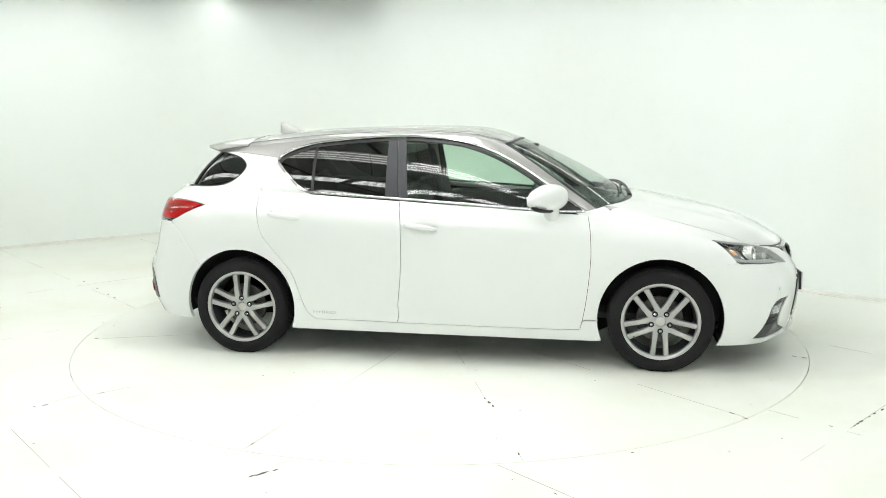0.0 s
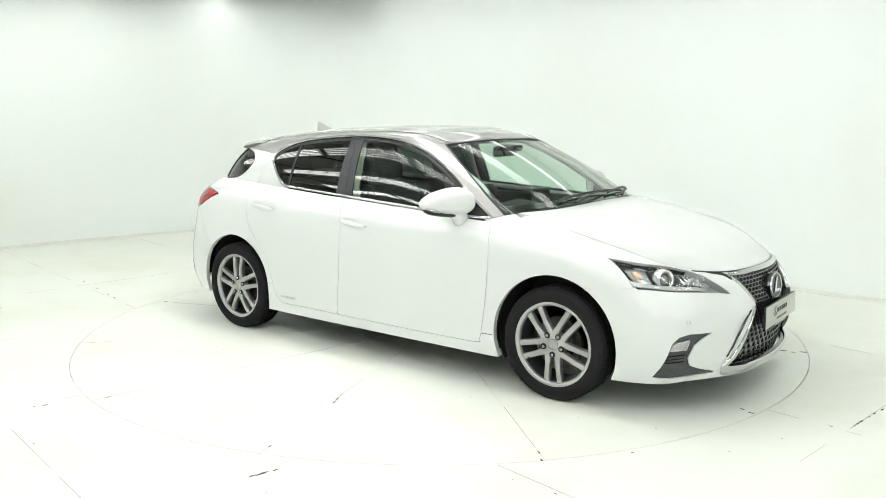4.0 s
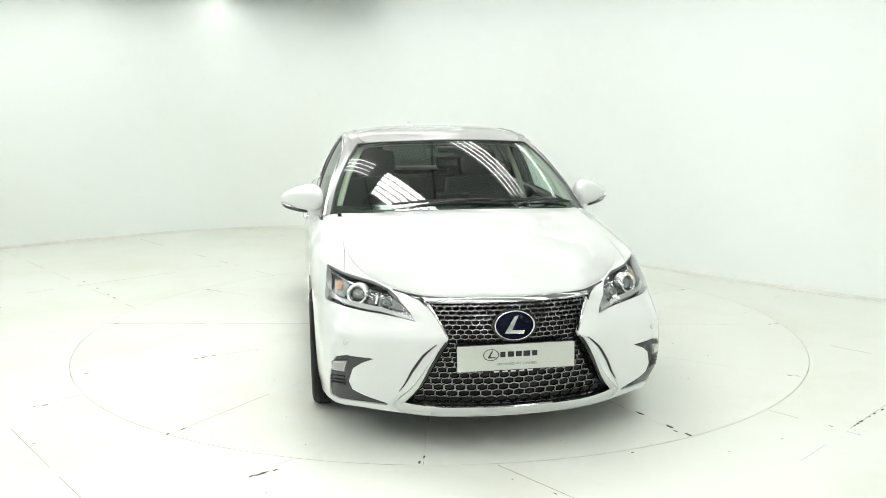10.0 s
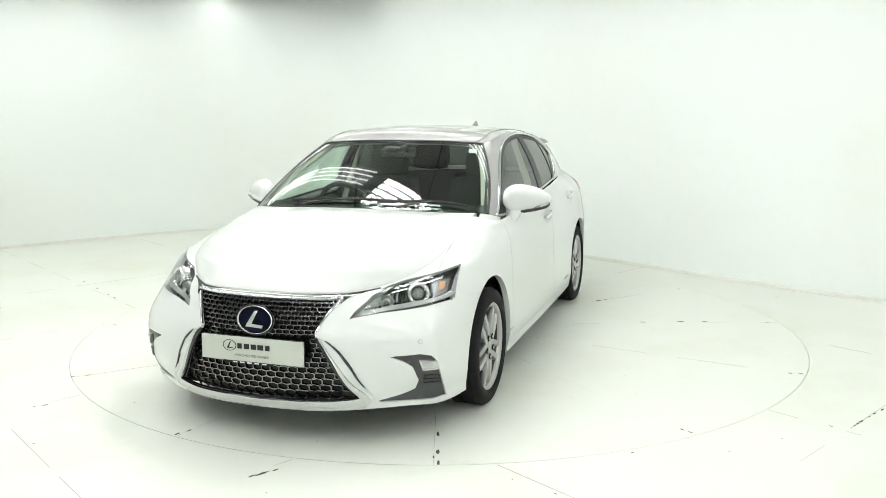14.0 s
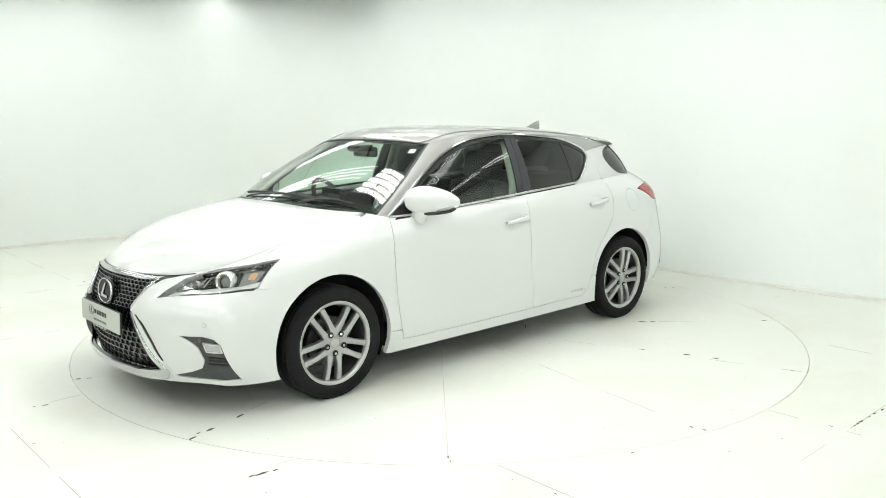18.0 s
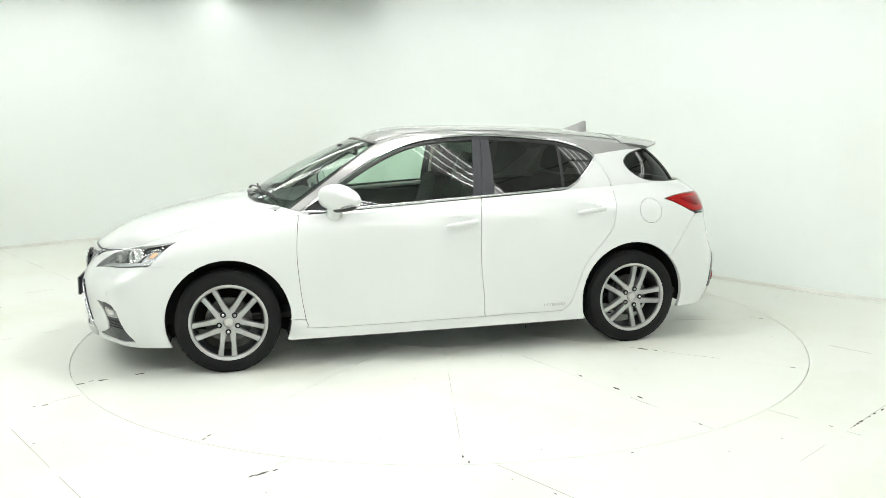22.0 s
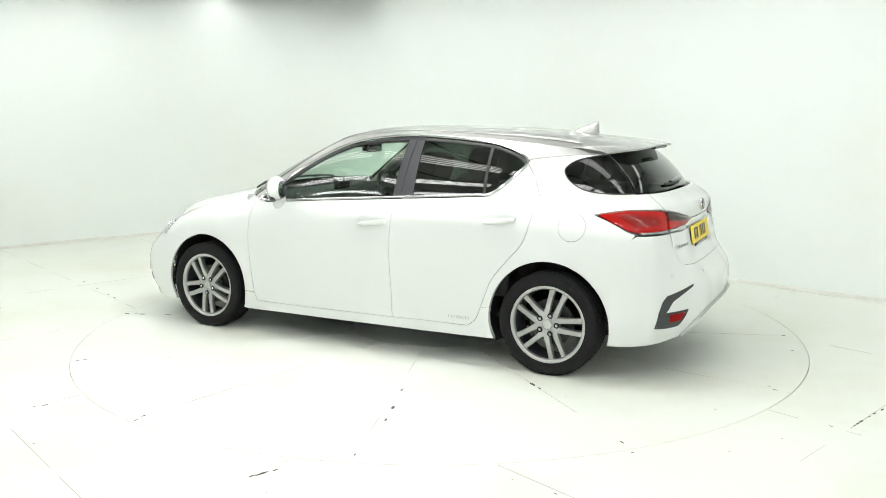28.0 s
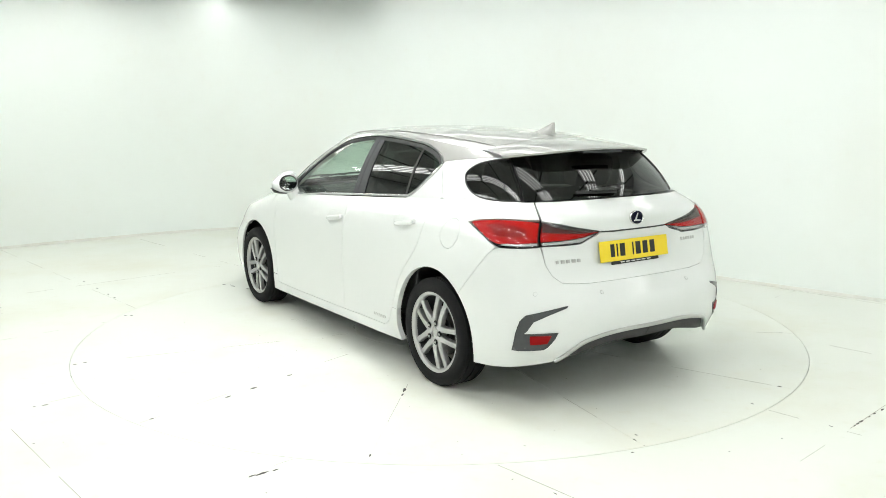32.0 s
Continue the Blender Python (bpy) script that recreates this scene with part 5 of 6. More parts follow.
def stand(p, n, up=(0, 0, 1)):
    """A pose at p whose local y looks along n and whose local z stays upright."""
    n = Vector(n).normalized()
    x = n.cross(Vector(up)).normalized()
    z = x.cross(n)
    m = Matrix((x, n, z)).transposed().to_4x4()
    return Matrix.Translation(p) @ m


def mirror_of(ob, parent=None):
    """The same part on the other side of the car."""
    me = ob.data.copy()
    o = new(ob.name.split(".")[0], me)
    o.parent = parent or ob.parent
    m = ob.matrix_basis.copy()
    me.transform(Matrix.Diagonal((1, -1, 1, 1)) @ m)
    me.flip_normals()
    if ob.get("label"):
        o["label"] = ob["label"]
    return o


def emblem(name, parent, m, rx, rz, depth=0.012):
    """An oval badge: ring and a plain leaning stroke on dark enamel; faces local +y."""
    k = 48
    verts, faces = [], []
    for i in range(k):
        a = 2 * math.pi * i / k
        for q, h in ((1.0, 0.0), (0.99, depth), (0.965, depth + 0.003), (0.925, depth + 0.002), (0.9, depth - 0.003)):
            verts.append((rx * q * math.cos(a), h, rz * q * math.sin(a)))
    for i in range(k):
        j = (i + 1) % k
        for q in range(4):
            faces.append((i * 5 + q, j * 5 + q, j * 5 + q + 1, i * 5 + q + 1))
    badge = put(name, mesh_of(name, verts, faces, CHROME), parent, "oval chrome badge on dark enamel", m)
    disc = prism([(rx * 0.91 * math.cos(2 * math.pi * i / 40), rz * 0.91 * math.sin(2 * math.pi * i / 40)) for i in range(40)], 0.006)
    part("badge_field", disc, NAVY, badge, "dark blue enamel", False, pose(0, depth - 0.004, 0))
    if rx > 0.06:
        part("badge_surround", prism([(rx * 1.09 * math.cos(2 * math.pi * i / 40), rz * 1.1 * math.sin(2 * math.pi * i / 40)) for i in range(40)], 0.012), GLOSS, badge, "gloss black badge surround", False, pose(0, depth - 0.012, 0))
    stroke = prism([(rx * a, rz * b) for a, b in ((0.0, 0.62), (-0.2, 0.66), (0.16, -0.3), (-0.5, -0.34), (-0.42, -0.56), (0.5, -0.5), (0.42, -0.3))], 0.008)
    bmesh.ops.bevel(stroke, geom=stroke.edges[:], offset=0.0012, segments=1, affect="EDGES")
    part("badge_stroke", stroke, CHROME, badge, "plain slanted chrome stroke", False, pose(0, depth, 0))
    return badge


def lattice(name, pitches, rises, zs, parent, label):
    """An open mesh of six-sided cells laid over the nose; the cells grow from the upper to the lower row."""
    verts, faces = [], []
    poly = np.concatenate([GRILLE, GRILLE[::-1] * (-1, 1)])
    z0, z1 = zs
    j, z = 0, z1
    while z > z0:
        f = (z1 - z) / (z1 - z0)
        pitch, rise = pitches[0] + (pitches[1] - pitches[0]) * f, rises[0] + (rises[1] - rises[0]) * f
        shift = 0.5 * (j % 2)
        cells = [(i + shift) * pitch for i in range(-18, 19)]
        cells = [y for y in cells if abs(y) < 0.58]
        uvs = nose([(abs(y), z) for y in cells])
        ok = inside(poly, uvs * np.array([(1 if y >= 0 else -1, 1) for y in cells]))
        for y, good in zip(cells, ok):
            if not good:
                continue
            w, h = pitch / 2, rise / 2
            ring = [(0, h * 1.24), (w, h * 0.76), (w, -h * 0.76), (0, -h * 1.24), (-w, -h * 0.76), (-w, h * 0.76)]
            base = len(verts)
            for q, back in ((1.0, 0.004), (0.97, 0.0), (0.88, 0.0), (0.8, 0.016)):
                for a, b in ring:
                    yy, zz = y + a * (q if q > 0.9 else q + 0.02), z + b * (q if q > 0.9 else q - 0.06)
                    verts.append((abs(yy), zz, back, 1 if yy >= 0 else -1))
            for q in range(3):
                for k in range(6):
                    faces.append((base + q * 6 + k, base + q * 6 + (k + 1) % 6, base + q * 6 + 6 + (k + 1) % 6, base + q * 6 + 6 + k))
        j += 1
        z -= rise
    v = np.array(verts)
    # depth of the mesh: a smooth bow across the nose, behind the skin
    x = 2.176 - 0.42 * v[:, 0] ** 2 - 0.4 * np.clip(v[:, 1] - 0.55, 0, 1) - 0.25 * np.clip(0.3 - v[:, 1], 0, 1) - v[:, 2]
    pts = np.stack([x, v[:, 0] * v[:, 3], v[:, 1]], 1)
    ob = put(name, mesh_of(name, pts, faces, SMOKE, smooth=False), parent, label)
    return ob


def words(text, size, mat, name, parent, m, depth=0.001):
    """Letters as a mesh; they face local +y, upright along z, centred."""
    cu = bpy.data.curves.new(name, "FONT")
    cu.body, cu.size, cu.align_x, cu.align_y, cu.extrude = text, size, "CENTER", "CENTER", depth
    tmp = new("tmp_text", cu)
    me = bpy.data.meshes.new_from_object(tmp.evaluated_get(bpy.context.evaluated_depsgraph_get()))
    bpy.data.objects.remove(tmp)
    bpy.data.curves.remove(cu)
    me.materials.clear()
    me.materials.append(mat)
    # text lies in xy facing +z: turn it to face +y with x running to the viewer's right
    me.transform(Matrix(((-1, 0, 0, 0), (0, 0, 1, 0), (0, 1, 0, 0), (0, 0, 0, 1))))
    return put(name, me, parent, "", m)


def nose_details(car):
    panel("grille_backing", body, whole(GRILLE), BLACK, car, lift=-0.075, gap=-0.03, depth=0.0, both=False, label="black panel behind the grille")
    lattice("upper_grille", (0.033, 0.034), (0.019, 0.02), (0.51, 0.715), car, "dark chrome spindle grille mesh, upper part")
    lattice("lower_grille", (0.035, 0.054), (0.02, 0.034), (0.215, 0.5), car, "dark chrome spindle grille mesh, lower part")
    # frame of the grille
    ribbon("grille_top_chrome", body, np.array([(-1.42, 4.42), (-1.0, 4.52), (0, 4.54), (1.0, 4.52), (1.42, 4.42)]), [0.022, 0.03, 0.032, 0.03, 0.022], CHROME, car, lift=0.004, height=0.008, both=False, label="chrome strip over the grille")
    ribbon("grille_frame", body, np.array([(1.45, 4.35), (1.4, 3.9), (1.3, 3.45), (1.1, 2.75), (0.99, 2.3)]), [0.02, 0.014, 0.008], CHROME, car, lift=0.002, height=0.008, label="chrome grille frame")
    ribbon("grille_blade", body, np.array([(1.06, 2.12), (1.26, 1.75), (1.66, 1.13), (1.98, 0.68), (2.09, 0.42), (2.03, 0.25)]), [0.005, 0.012, 0.022, 0.03, 0.042], CHROME, car, lift=0.004, height=0.01, label="chrome blade beside the lower grille")
    ribbon("grille_inner_edge", body, GRILLE[8:], 0.02, GLOSS, car, lift=-0.004, height=0.02)
    ribbon("grille_lip", body, np.array([(-2.07, 0.34), (-1.8, 0.27), (-1.2, 0.24), (0, 0.24), (1.2, 0.24), (1.8, 0.27), (2.07, 0.34)]), [0.058, 0.05, 0.046, 0.046, 0.046, 0.05, 0.058], CHROME, car, lift=0.004, height=0.008, both=False, label="chrome lip under the grille")
    # shaded gap between bonnet and chrome, drawn as a black strip
    ribbon("bonnet_gap_strip", body, np.array([(-2.45, 5.5), (-1.8, 5.5), (-1, 5.5), (0, 5.5), (1, 5.5), (1.8, 5.5), (2.45, 5.5)]), 0.011, BLACK, car, lift=0.0, height=0.003, both=False, label="black strip standing in for the dark gap at the bonnet edge")
    # fold line that frames the chrome blade
    ribbon("bumper_fold", body, np.array([(1.0, 2.22), (1.35, 1.95), (1.88, 1.25), (2.2, 0.6), (2.22, 0.25)]), 0.005, PAINT, car, lift=0.002, height=0.004)
    panel("grille_corner", body, np.array([(1.47, 4.45), (1.6, 5.22), (2.12, 5.36), (1.62, 4.1), (1.45, 3.55)]), GLOSS, car, lift=0.003, depth=0.006, gap=0.0, step=0.02, label="gloss black corner beside the grille")
    # dark reflection in the chrome blade, drawn as a gloss black strip
    ribbon("blade_reflection", body, np.array([(1.2, 2.08), (1.5, 1.79), (1.76, 1.45), (1.93, 1.15), (2.05, 0.95)]), [0.004, 0.012, 0.014, 0.01, 0.004], GLOSS, car, lift=0.004, height=0.008, label="gloss black strip drawn as the dark reflection beside the chrome blade")
    p, n = on_body(0, 2.68, -0.012)
    emblem("front_badge", car, stand(p, (0.97, 0, 0.1)), 0.093, 0.067)
    # plate
    plate = part("front_plate", box((0.53, 0.006, 0.113), bevel=0.002), PALE, car, "pale grey dealer plate", False, stand(Vector((2.214, 0, 0.456)), (1, 0, 0.03)))
    part("plate_frame", box((0.526, 0.012, 0.115), (0, -0.0092, 0), 0.003), BLACK, plate, "black plate holder")
    words("APPROVED PRE OWNED", 0.0165, INK_GREY, "plate_text", plate, pose(0.0, 0.0033, -0.03))
    ring = lathe([(0.030, 0.0), (0.030, 0.0008), (0.0335, 0.0008), (0.0335, 0.0)], 40)
    bmesh.ops.scale(ring, vec=(1.05, 1, 0.78), verts=ring.verts)
    part("plate_mark", ring, INK, plate, "", False, pose(0.115, 0.0034, 0.014))
    part("plate_mark", prism([(0.004, 0.02), (0.009, 0.02), (-0.004, -0.008), (0.02, -0.01), (0.02, -0.014), (-0.014, -0.013), (-0.013, -0.008)][::-1], 0.001), INK, plate, "", False, pose(0.115, 0.0038, 0.013, 0, 0, 180))
    for i, w in enumerate((0.026, 0.03, 0.03, 0.034, 0.026)):
        part("plate_bar", box((w * 0.9, 0.001, 0.024), bevel=0.0), INK, plate, "", False, pose(0.062 - i * 0.036, 0.0036, 0.014))
    part("plate_footer", box((0.26, 0.004, 0.012), (0.02, -0.002, -0.063), 0.001), INK, plate)
    for i in range(5):
        part("plate_bar", box((0.024, 0.001, 0.006)), WHITE_PRINT, plate, "", False, pose(0.09 - i * 0.038, 0.0008, -0.063))
    # fog bezels
    bez = panel("fog_bezel", body, FOG, GREY, car, lift=-0.006, depth=0.03, gap=0.001, step=0.018, label="dark grey fog lamp surround")
    frame_uv = np.array([(3.08, 1.56), (3.66, 1.5), (3.74, 1.3), (3.2, 1.32)])
    for sgn, b in zip((1, -1), bez):
        made = []
        for nm, k, mt, lf, dp in (("fog_frame", 0.0, SATIN, 0.004, 0.012), ("fog_lens", 0.006, LENS_BODY, 0.0055, 0.004)):
            q = panel(nm, body, inset(body, dense(body, frame_uv, 0.02), k) if k else frame_uv, mt, b, lift=lf, depth=dp, gap=0.0, step=0.012, both=False)[0]
            made.append(q)
        for v in (1.12, 1.02, 0.92):
            made.append(ribbon("bezel_slat", body, np.array([(3.25, v + 0.06), (3.6, v + 0.04), (3.84 + (1.1 - v) * 0.3, v)]), 0.009, BLACK, b, lift=-0.002, height=0.008, both=False)[0])
        if sgn < 0:
            for q in made:
                q.data.transform(Matrix.Diagonal((1, -1, 1, 1)))
                q.data.flip_normals()
    for u, v in ((3.13, 1.98), (14.4, 2.6), (15.75, 2.45)):
        for s in (1, -1):
            p, n = on_body(u * s, v, 0.0012)
            sensor = part("parking_sensor", lathe([(0.0, 0.001), (0.0085, 0.0012), (0.0095, 0.0)], 20), PAINT, car, "white round parking sensor", True, stand(p, n))
            part("sensor_ring", lathe([(0.0097, -0.001), (0.0097, 0.0006), (0.0112, 0.0006), (0.0112, -0.001)], 20), RING_GREY, sensor)
    headlamps(car)


def collar(name, f, line, mat, parent, d0, d1):
    """The side wall of a recess under a closed line."""
    uv = inset(f, dense(f, np.array(line, float), 0.02), 0.0015)
    p, n = facing(f, uv)
    m = len(uv)
    verts = np.concatenate([p + n * d0, p + n * d1])
    faces = [(i, (i + 1) % m, m + (i + 1) % m, m + i) for i in range(m)]
    return put(name, mesh_of(name, verts, faces, mat), parent)


def headlamps(car):
    low, back, top = headlamp_line()
    line = np.concatenate([low, back[1:], top[1:-1]])
    for s in (1, -1):
        lamp = empty("headlamp", "clear headlamp with projector, chrome ring and amber indicator", "")
        lamp.parent = car
        made = []
        pan = lambda *a, **k: made.append(panel(*a, **k, both=False)[0])
        pan("lamp_tray", body, line, SMOKE_GREY, lamp, lift=-0.05, depth=0.0, gap=0.002, step=0.025)
        made.append(collar("lamp_wall", body, line, SMOKE_GREY, lamp, -0.001, -0.052))
        pan("lens", body, line, LENS, lamp, lift=0.001, depth=0.0, gap=0.001, step=0.03)
        pan("side_reflector", body, np.array([(3.95, 3.4), (4.4, 3.36), (4.56, 3.95), (4.25, 4.3), (3.95, 4.2)]), LENS_BODY, lamp, lift=-0.034, depth=0.015, gap=0.0, step=0.02)
        amber = np.array([(4.16, 3.6), (4.32, 3.58), (4.38, 3.88), (4.28, 4.02), (4.16, 3.95)])
        pan("indicator", body, amber, AMBER, lamp, lift=-0.028, depth=0.02, gap=0.0, step=0.02)
        chrome = np.array([(1.95, 2.85), (2.6, 3.08), (3.3, 3.14), (4.1, 3.16), (4.5, 3.12), (4.56, 3.35), (4.1, 3.3), (3.3, 3.36), (2.6, 3.3), (2.05, 3.0)])
        pan("chrome_step", body, chrome, SATIN, lamp, lift=-0.018, depth=0.03, gap=0.0, step=0.02)
        brow = np.array([(4.9, 4.46), (4.54, 4.68), (4.0, 4.94), (3.5, 5.3), (3.0, 5.6), (2.6, 5.3), (2.62, 5.2), (3.0, 5.48), (3.5, 5.18), (4.0, 4.84), (4.5, 4.6)])
        pan("brow", body, brow, GLOSS, lamp, lift=-0.01, depth=0.03, gap=0.002, step=0.02)
        for k in range(4):
            u0 = 2.42 + 0.13 * k
            pan("lamp_rib", body, np.array([(u0, 3.5), (u0 + 0.05, 3.5), (u0 + 0.14, 4.45), (u0 + 0.09, 4.45)]), CHROME, lamp, lift=-0.026, depth=0.012, gap=0.0, step=0.02)
        pan("lamp_blade", body, np.array([(2.75, 4.55), (3.2, 4.6), (3.75, 4.52), (4.3, 4.36), (4.3, 4.24), (3.75, 4.38), (3.2, 4.46), (2.75, 4.4)]), CHROME, lamp, lift=-0.02, depth=0.02, gap=0.0, step=0.02)
        pan("lamp_bay", body, np.array([(2.72, 3.45), (3.1, 3.45), (3.12, 4.3), (2.85, 4.35)]), GLOSS, lamp, lift=-0.032, depth=0.01, gap=0.0, step=0.02)
        pan("lamp_bay", body, np.array([(3.78, 3.45), (3.92, 3.45), (3.93, 4.25), (3.8, 4.3)]), GLOSS, lamp, lift=-0.032, depth=0.01, gap=0.0, step=0.02)
        inner = np.array([(2.1, 3.3), (2.45, 3.42), (2.8, 3.6), (2.75, 4.4), (2.5, 4.4), (2.3, 3.9)])
        pan("inner_reflector", body, inner, LENS_BODY, lamp, lift=-0.03, depth=0.02, gap=0.0, step=0.02)
        if s < 0:
            for q in made:
                q.data.transform(Matrix.Diagonal((1, -1, 1, 1)))
                q.data.flip_normals()
        p, n = on_body(3.46 * s, 3.85, -0.036)
        face = stand(p, Vector((0.85, 0.42 * s, 0.15)))
        part("projector_ring", lathe([(0.033, 0.018), (0.037, 0.032), (0.044, 0.037), (0.05, 0.034), (0.054, 0.026), (0.056, -0.01)], 40), RING_WHITE, lamp, "bright white projector ring", True, face)
        part("projector", lathe([(0.0, 0.03), (0.014, 0.028), (0.026, 0.02), (0.034, 0.006), (0.035, -0.01)], 36), LENS_DARK, lamp, "glass projector lens", True, face)
        p, n = on_body(2.62 * s, 3.68, -0.034)
        part("inner_cup", lathe([(0.0, 0.0), (0.018, 0.004), (0.027, 0.018), (0.03, 0.02), (0.031, 0.0)], 28), SATIN, lamp, "small reflector cup", True, stand(p, Vector((0.9, 0.3 * s, 0.15))))


RING_WHITE = material("ring_white", (0.8, 0.8, 0.79), 0.2, metal=0.85, vary=0.05, scale=60, coat=0.5)
SMOKE_GREY = material("lamp_inside", (0.52, 0.52, 0.53), 0.3, metal=0.1, vary=0.3, scale=60)
LENS_DARK = material("projector_glass", (0.3, 0.3, 0.3), 0.08, metal=0.5, coat=1.0)


# ---- rear details ----
def tail_details(car):
    p = Vector((-1.944, 0, 0.788))
    slope = (-0.985, 0, 0.16)
    plate = part("number_plate", box((0.52, 0.005, 0.111), bevel=0.002), YELLOW, car, "yellow rear number plate", False, stand(p + Vector((-0.035, 0, 0.0)), slope))
    for i, w in enumerate((0.036, 0.012, 0.044, 0, 0.012, 0.044, 0.044, 0.044)):
        x = 0.185 - sum((0.036, 0.012, 0.044, 0.03, 0.012, 0.044, 0.044, 0.044)[:i]) - 0.011 * i - w / 2
        if w:
            part("plate_bar", box((w * 0.85, 0.001, 0.068)), INK, plate, "", False, pose(x, 0.0029, 0.002))
    part("plate_backing", box((0.44, 0.012, 0.086), (0, -0.008, 0), 0.003), BLACK, plate, "black plate backing")
    part("plate_footer", box((0.36, 0.006, 0.018), (0, 0, -0.064), 0.002), INK, plate, "black dealer strip")
    for i in range(6):
        part("plate_bar", box((0.03, 0.001, 0.006)), WHITE_PRINT, plate, "", False, pose(0.1 - i * 0.04, 0.0032, -0.064))
    ribbon("gate_slot", body, np.array([(16.05, 4.12), (16.4, 4.1), (17, 4.1), (17.6, 4.1), (17.95, 4.12)]), 0.009, GLOSS, car, lift=0.001, height=0.004, both=False, label="dark slot over the plate")
    p, n = on_body(17, 4.72, 0.002)
    emblem("rear_badge", car, stand(p, Vector(n)), 0.05, 0.037, 0.008)
    for sgn, u0, widths, z in ((1, 15.15, (0.022, 0.03, 0.03, 0.034, 0.026), 3.42), (-1, 15.35, (0.02, 0.016, 0.018, 0.018, 0.018, 0.012), 3.62)):
        for i, w in enumerate(widths):
            pp, n = on_body(u0 * sgn, z, 0.003)
            m = stand(pp, n)
            part("badge_letter", box((w * 0.72, 0.004, 0.018), bevel=0.0012), SATIN, car, "plain chrome lettering bar", False, m @ pose((0.07 - i * 0.033) if sgn > 0 else (0.055 - i * 0.022), 0, 0))
    # lower rear: silver trim, dark diffuser
    edge_p, edge_n = facing(body, REAR_EDGE[1:])
    bar = [Vector(a + b * 0.004) for a, b in zip(edge_p, edge_n)]
    bar = bar + [Vector((q.x, -q.y, q.z)) for q in bar[-2::-1]]
    part("diffuser_trim", tube(bar, 0.011, 12), SATIN, car, "silver trim over the diffuser", True)
    low = np.concatenate([REAR_EDGE[1:], [(17, 0.05), (15.5, 0.02), (14.76, 0.02)]])
    panel("diffuser", body, low, BLACK, car, lift=-0.014, depth=0.05, gap=0.002, label="black plastic diffuser")
    # rear wiper
    arm = []
    for f in np.linspace(0, 1, 7):
        p, n = facing(cabin, np.array([[12.05 - 0.5 * f, 0.13 - 0.02 * f]]))
        arm.append(p[0] + n[0] * 0.026)
    w = part("rear_wiper", tube(arm[::-1], [0.007, 0.013, 0.016, 0.018, 0.02, 0.022, 0.02], 10, 0.75), GLOSS, car, "black rear wiper", True)
    blade = []
    for f in np.linspace(0, 1, 9):
        p, n = facing(cabin, np.array([[12.0 - 0.65 * f, 0.08 + 0.02 * f]]))
        blade.append(p[0] + n[0] * 0.014)
    part("wiper_blade", tube(blade, 0.007, 6, 1.4), BLACK, w, smooth=True)


def mirrors(car):
    """Door mirrors: a wedge in plan, deep at the door and slim at its tip, on a short foot."""
    for s in (1, -1):
        bm = bmesh.new()
        bmesh.ops.create_uvsphere(bm, u_segments=48, v_segments=28, radius=1)
        for v in bm.verts:
            x, y, z = v.co
            k = 1.0 / max(1e-6, (abs(x) ** 2.6 + abs(y) ** 2.6 + abs(z) ** 2.6) ** (1 / 2.6))
            a, b, c = x * k, y * k, z * k
            out_ = 0.5 + 0.5 * b
            rear = -0.04 - 0.055 * b
            deep = 0.18 - 0.1 * out_
            xx = rear + deep * min(1.0, max(0.0, (a + 0.78) / 1.78))
            high = (0.092 - 0.05 * out_ ** 1.6) if c > 0 else (0.096 - 0.05 * out_)
            v.co = (xx, b * 0.126, c * high * (1 - 0.12 * max(0, a)) - 0.012 * out_ - 0.004)
        home = pose(0.602, 0.9, 1.03)
        flip = Matrix.Diagonal((1, s, 1, 1))
        shell_ = part("door_mirror", bm, PAINT, car, "white pearl door mirror housing", True)
        shell_.data.transform(flip @ home)
        if s < 0:
            shell_.data.flip_normals()

        def add(name, bm2, mat, label, at=Matrix.Identity(4)):
            o = part(name, bm2, mat, shell_, label, True)
            o.data.transform(flip @ home @ at)
            if s < 0:
                o.data.flip_normals()
        # black lower edge that rises towards the tip, with the indicator in it
        low = []
        for f in np.linspace(0, 1, 14):
            b = -0.35 + 1.3 * f
            out_ = 0.5 + 0.5 * b
            low.append((-0.04 - 0.05 * b + (0.175 - 0.1 * out_) * (0.6 - 0.1 * f), b * 0.122, -0.09 + 0.022 * out_ + 0.018 * f ** 3))
        add("mirror_underside", tube(low, [0.008, 0.014] + [0.019] * 10 + [0.014, 0.008], 10, 0.75), BLACK, "black lower mirror trim")
        add("mirror_indicator", tube([(q[0] + 0.02, q[1] + 0.006, q[2] + 0.012) for q in low[6:]], [0.005, 0.009, 0.011, 0.012, 0.012, 0.012, 0.01, 0.006], 8, 0.75), LENS_BODY, "clear side indicator strip")
        back = stand(Vector((-0.0405, -0.008, -0.008)), (-1, -0.42, 0))
        add("mirror_rim", lathe([(0.88, 0.0), (0.97, 0.004), (1.05, -0.006)], 40), BLACK, "", back @ Matrix.Diagonal((0.09, 1, 0.056, 1)))
        disc = lathe([(0.0, 0.0), (0.9, 0.0), (0.95, -0.02)], 40)
        bmesh.ops.scale(disc, vec=(0.087, 0.04, 0.053), verts=disc.verts)
        add("mirror_glass", disc, MIRROR, "mirror glass", back @ pose(0, 0.0025, 0))
        foot = tube([(0.06, -0.15, -0.185), (0.058, -0.122, -0.155), (0.054, -0.095, -0.115), (0.048, -0.07, -0.06)], [0.044, 0.046, 0.046, 0.05], 20, 1.0)
        add("mirror_foot", foot, PAINT, "white mirror foot on the door")


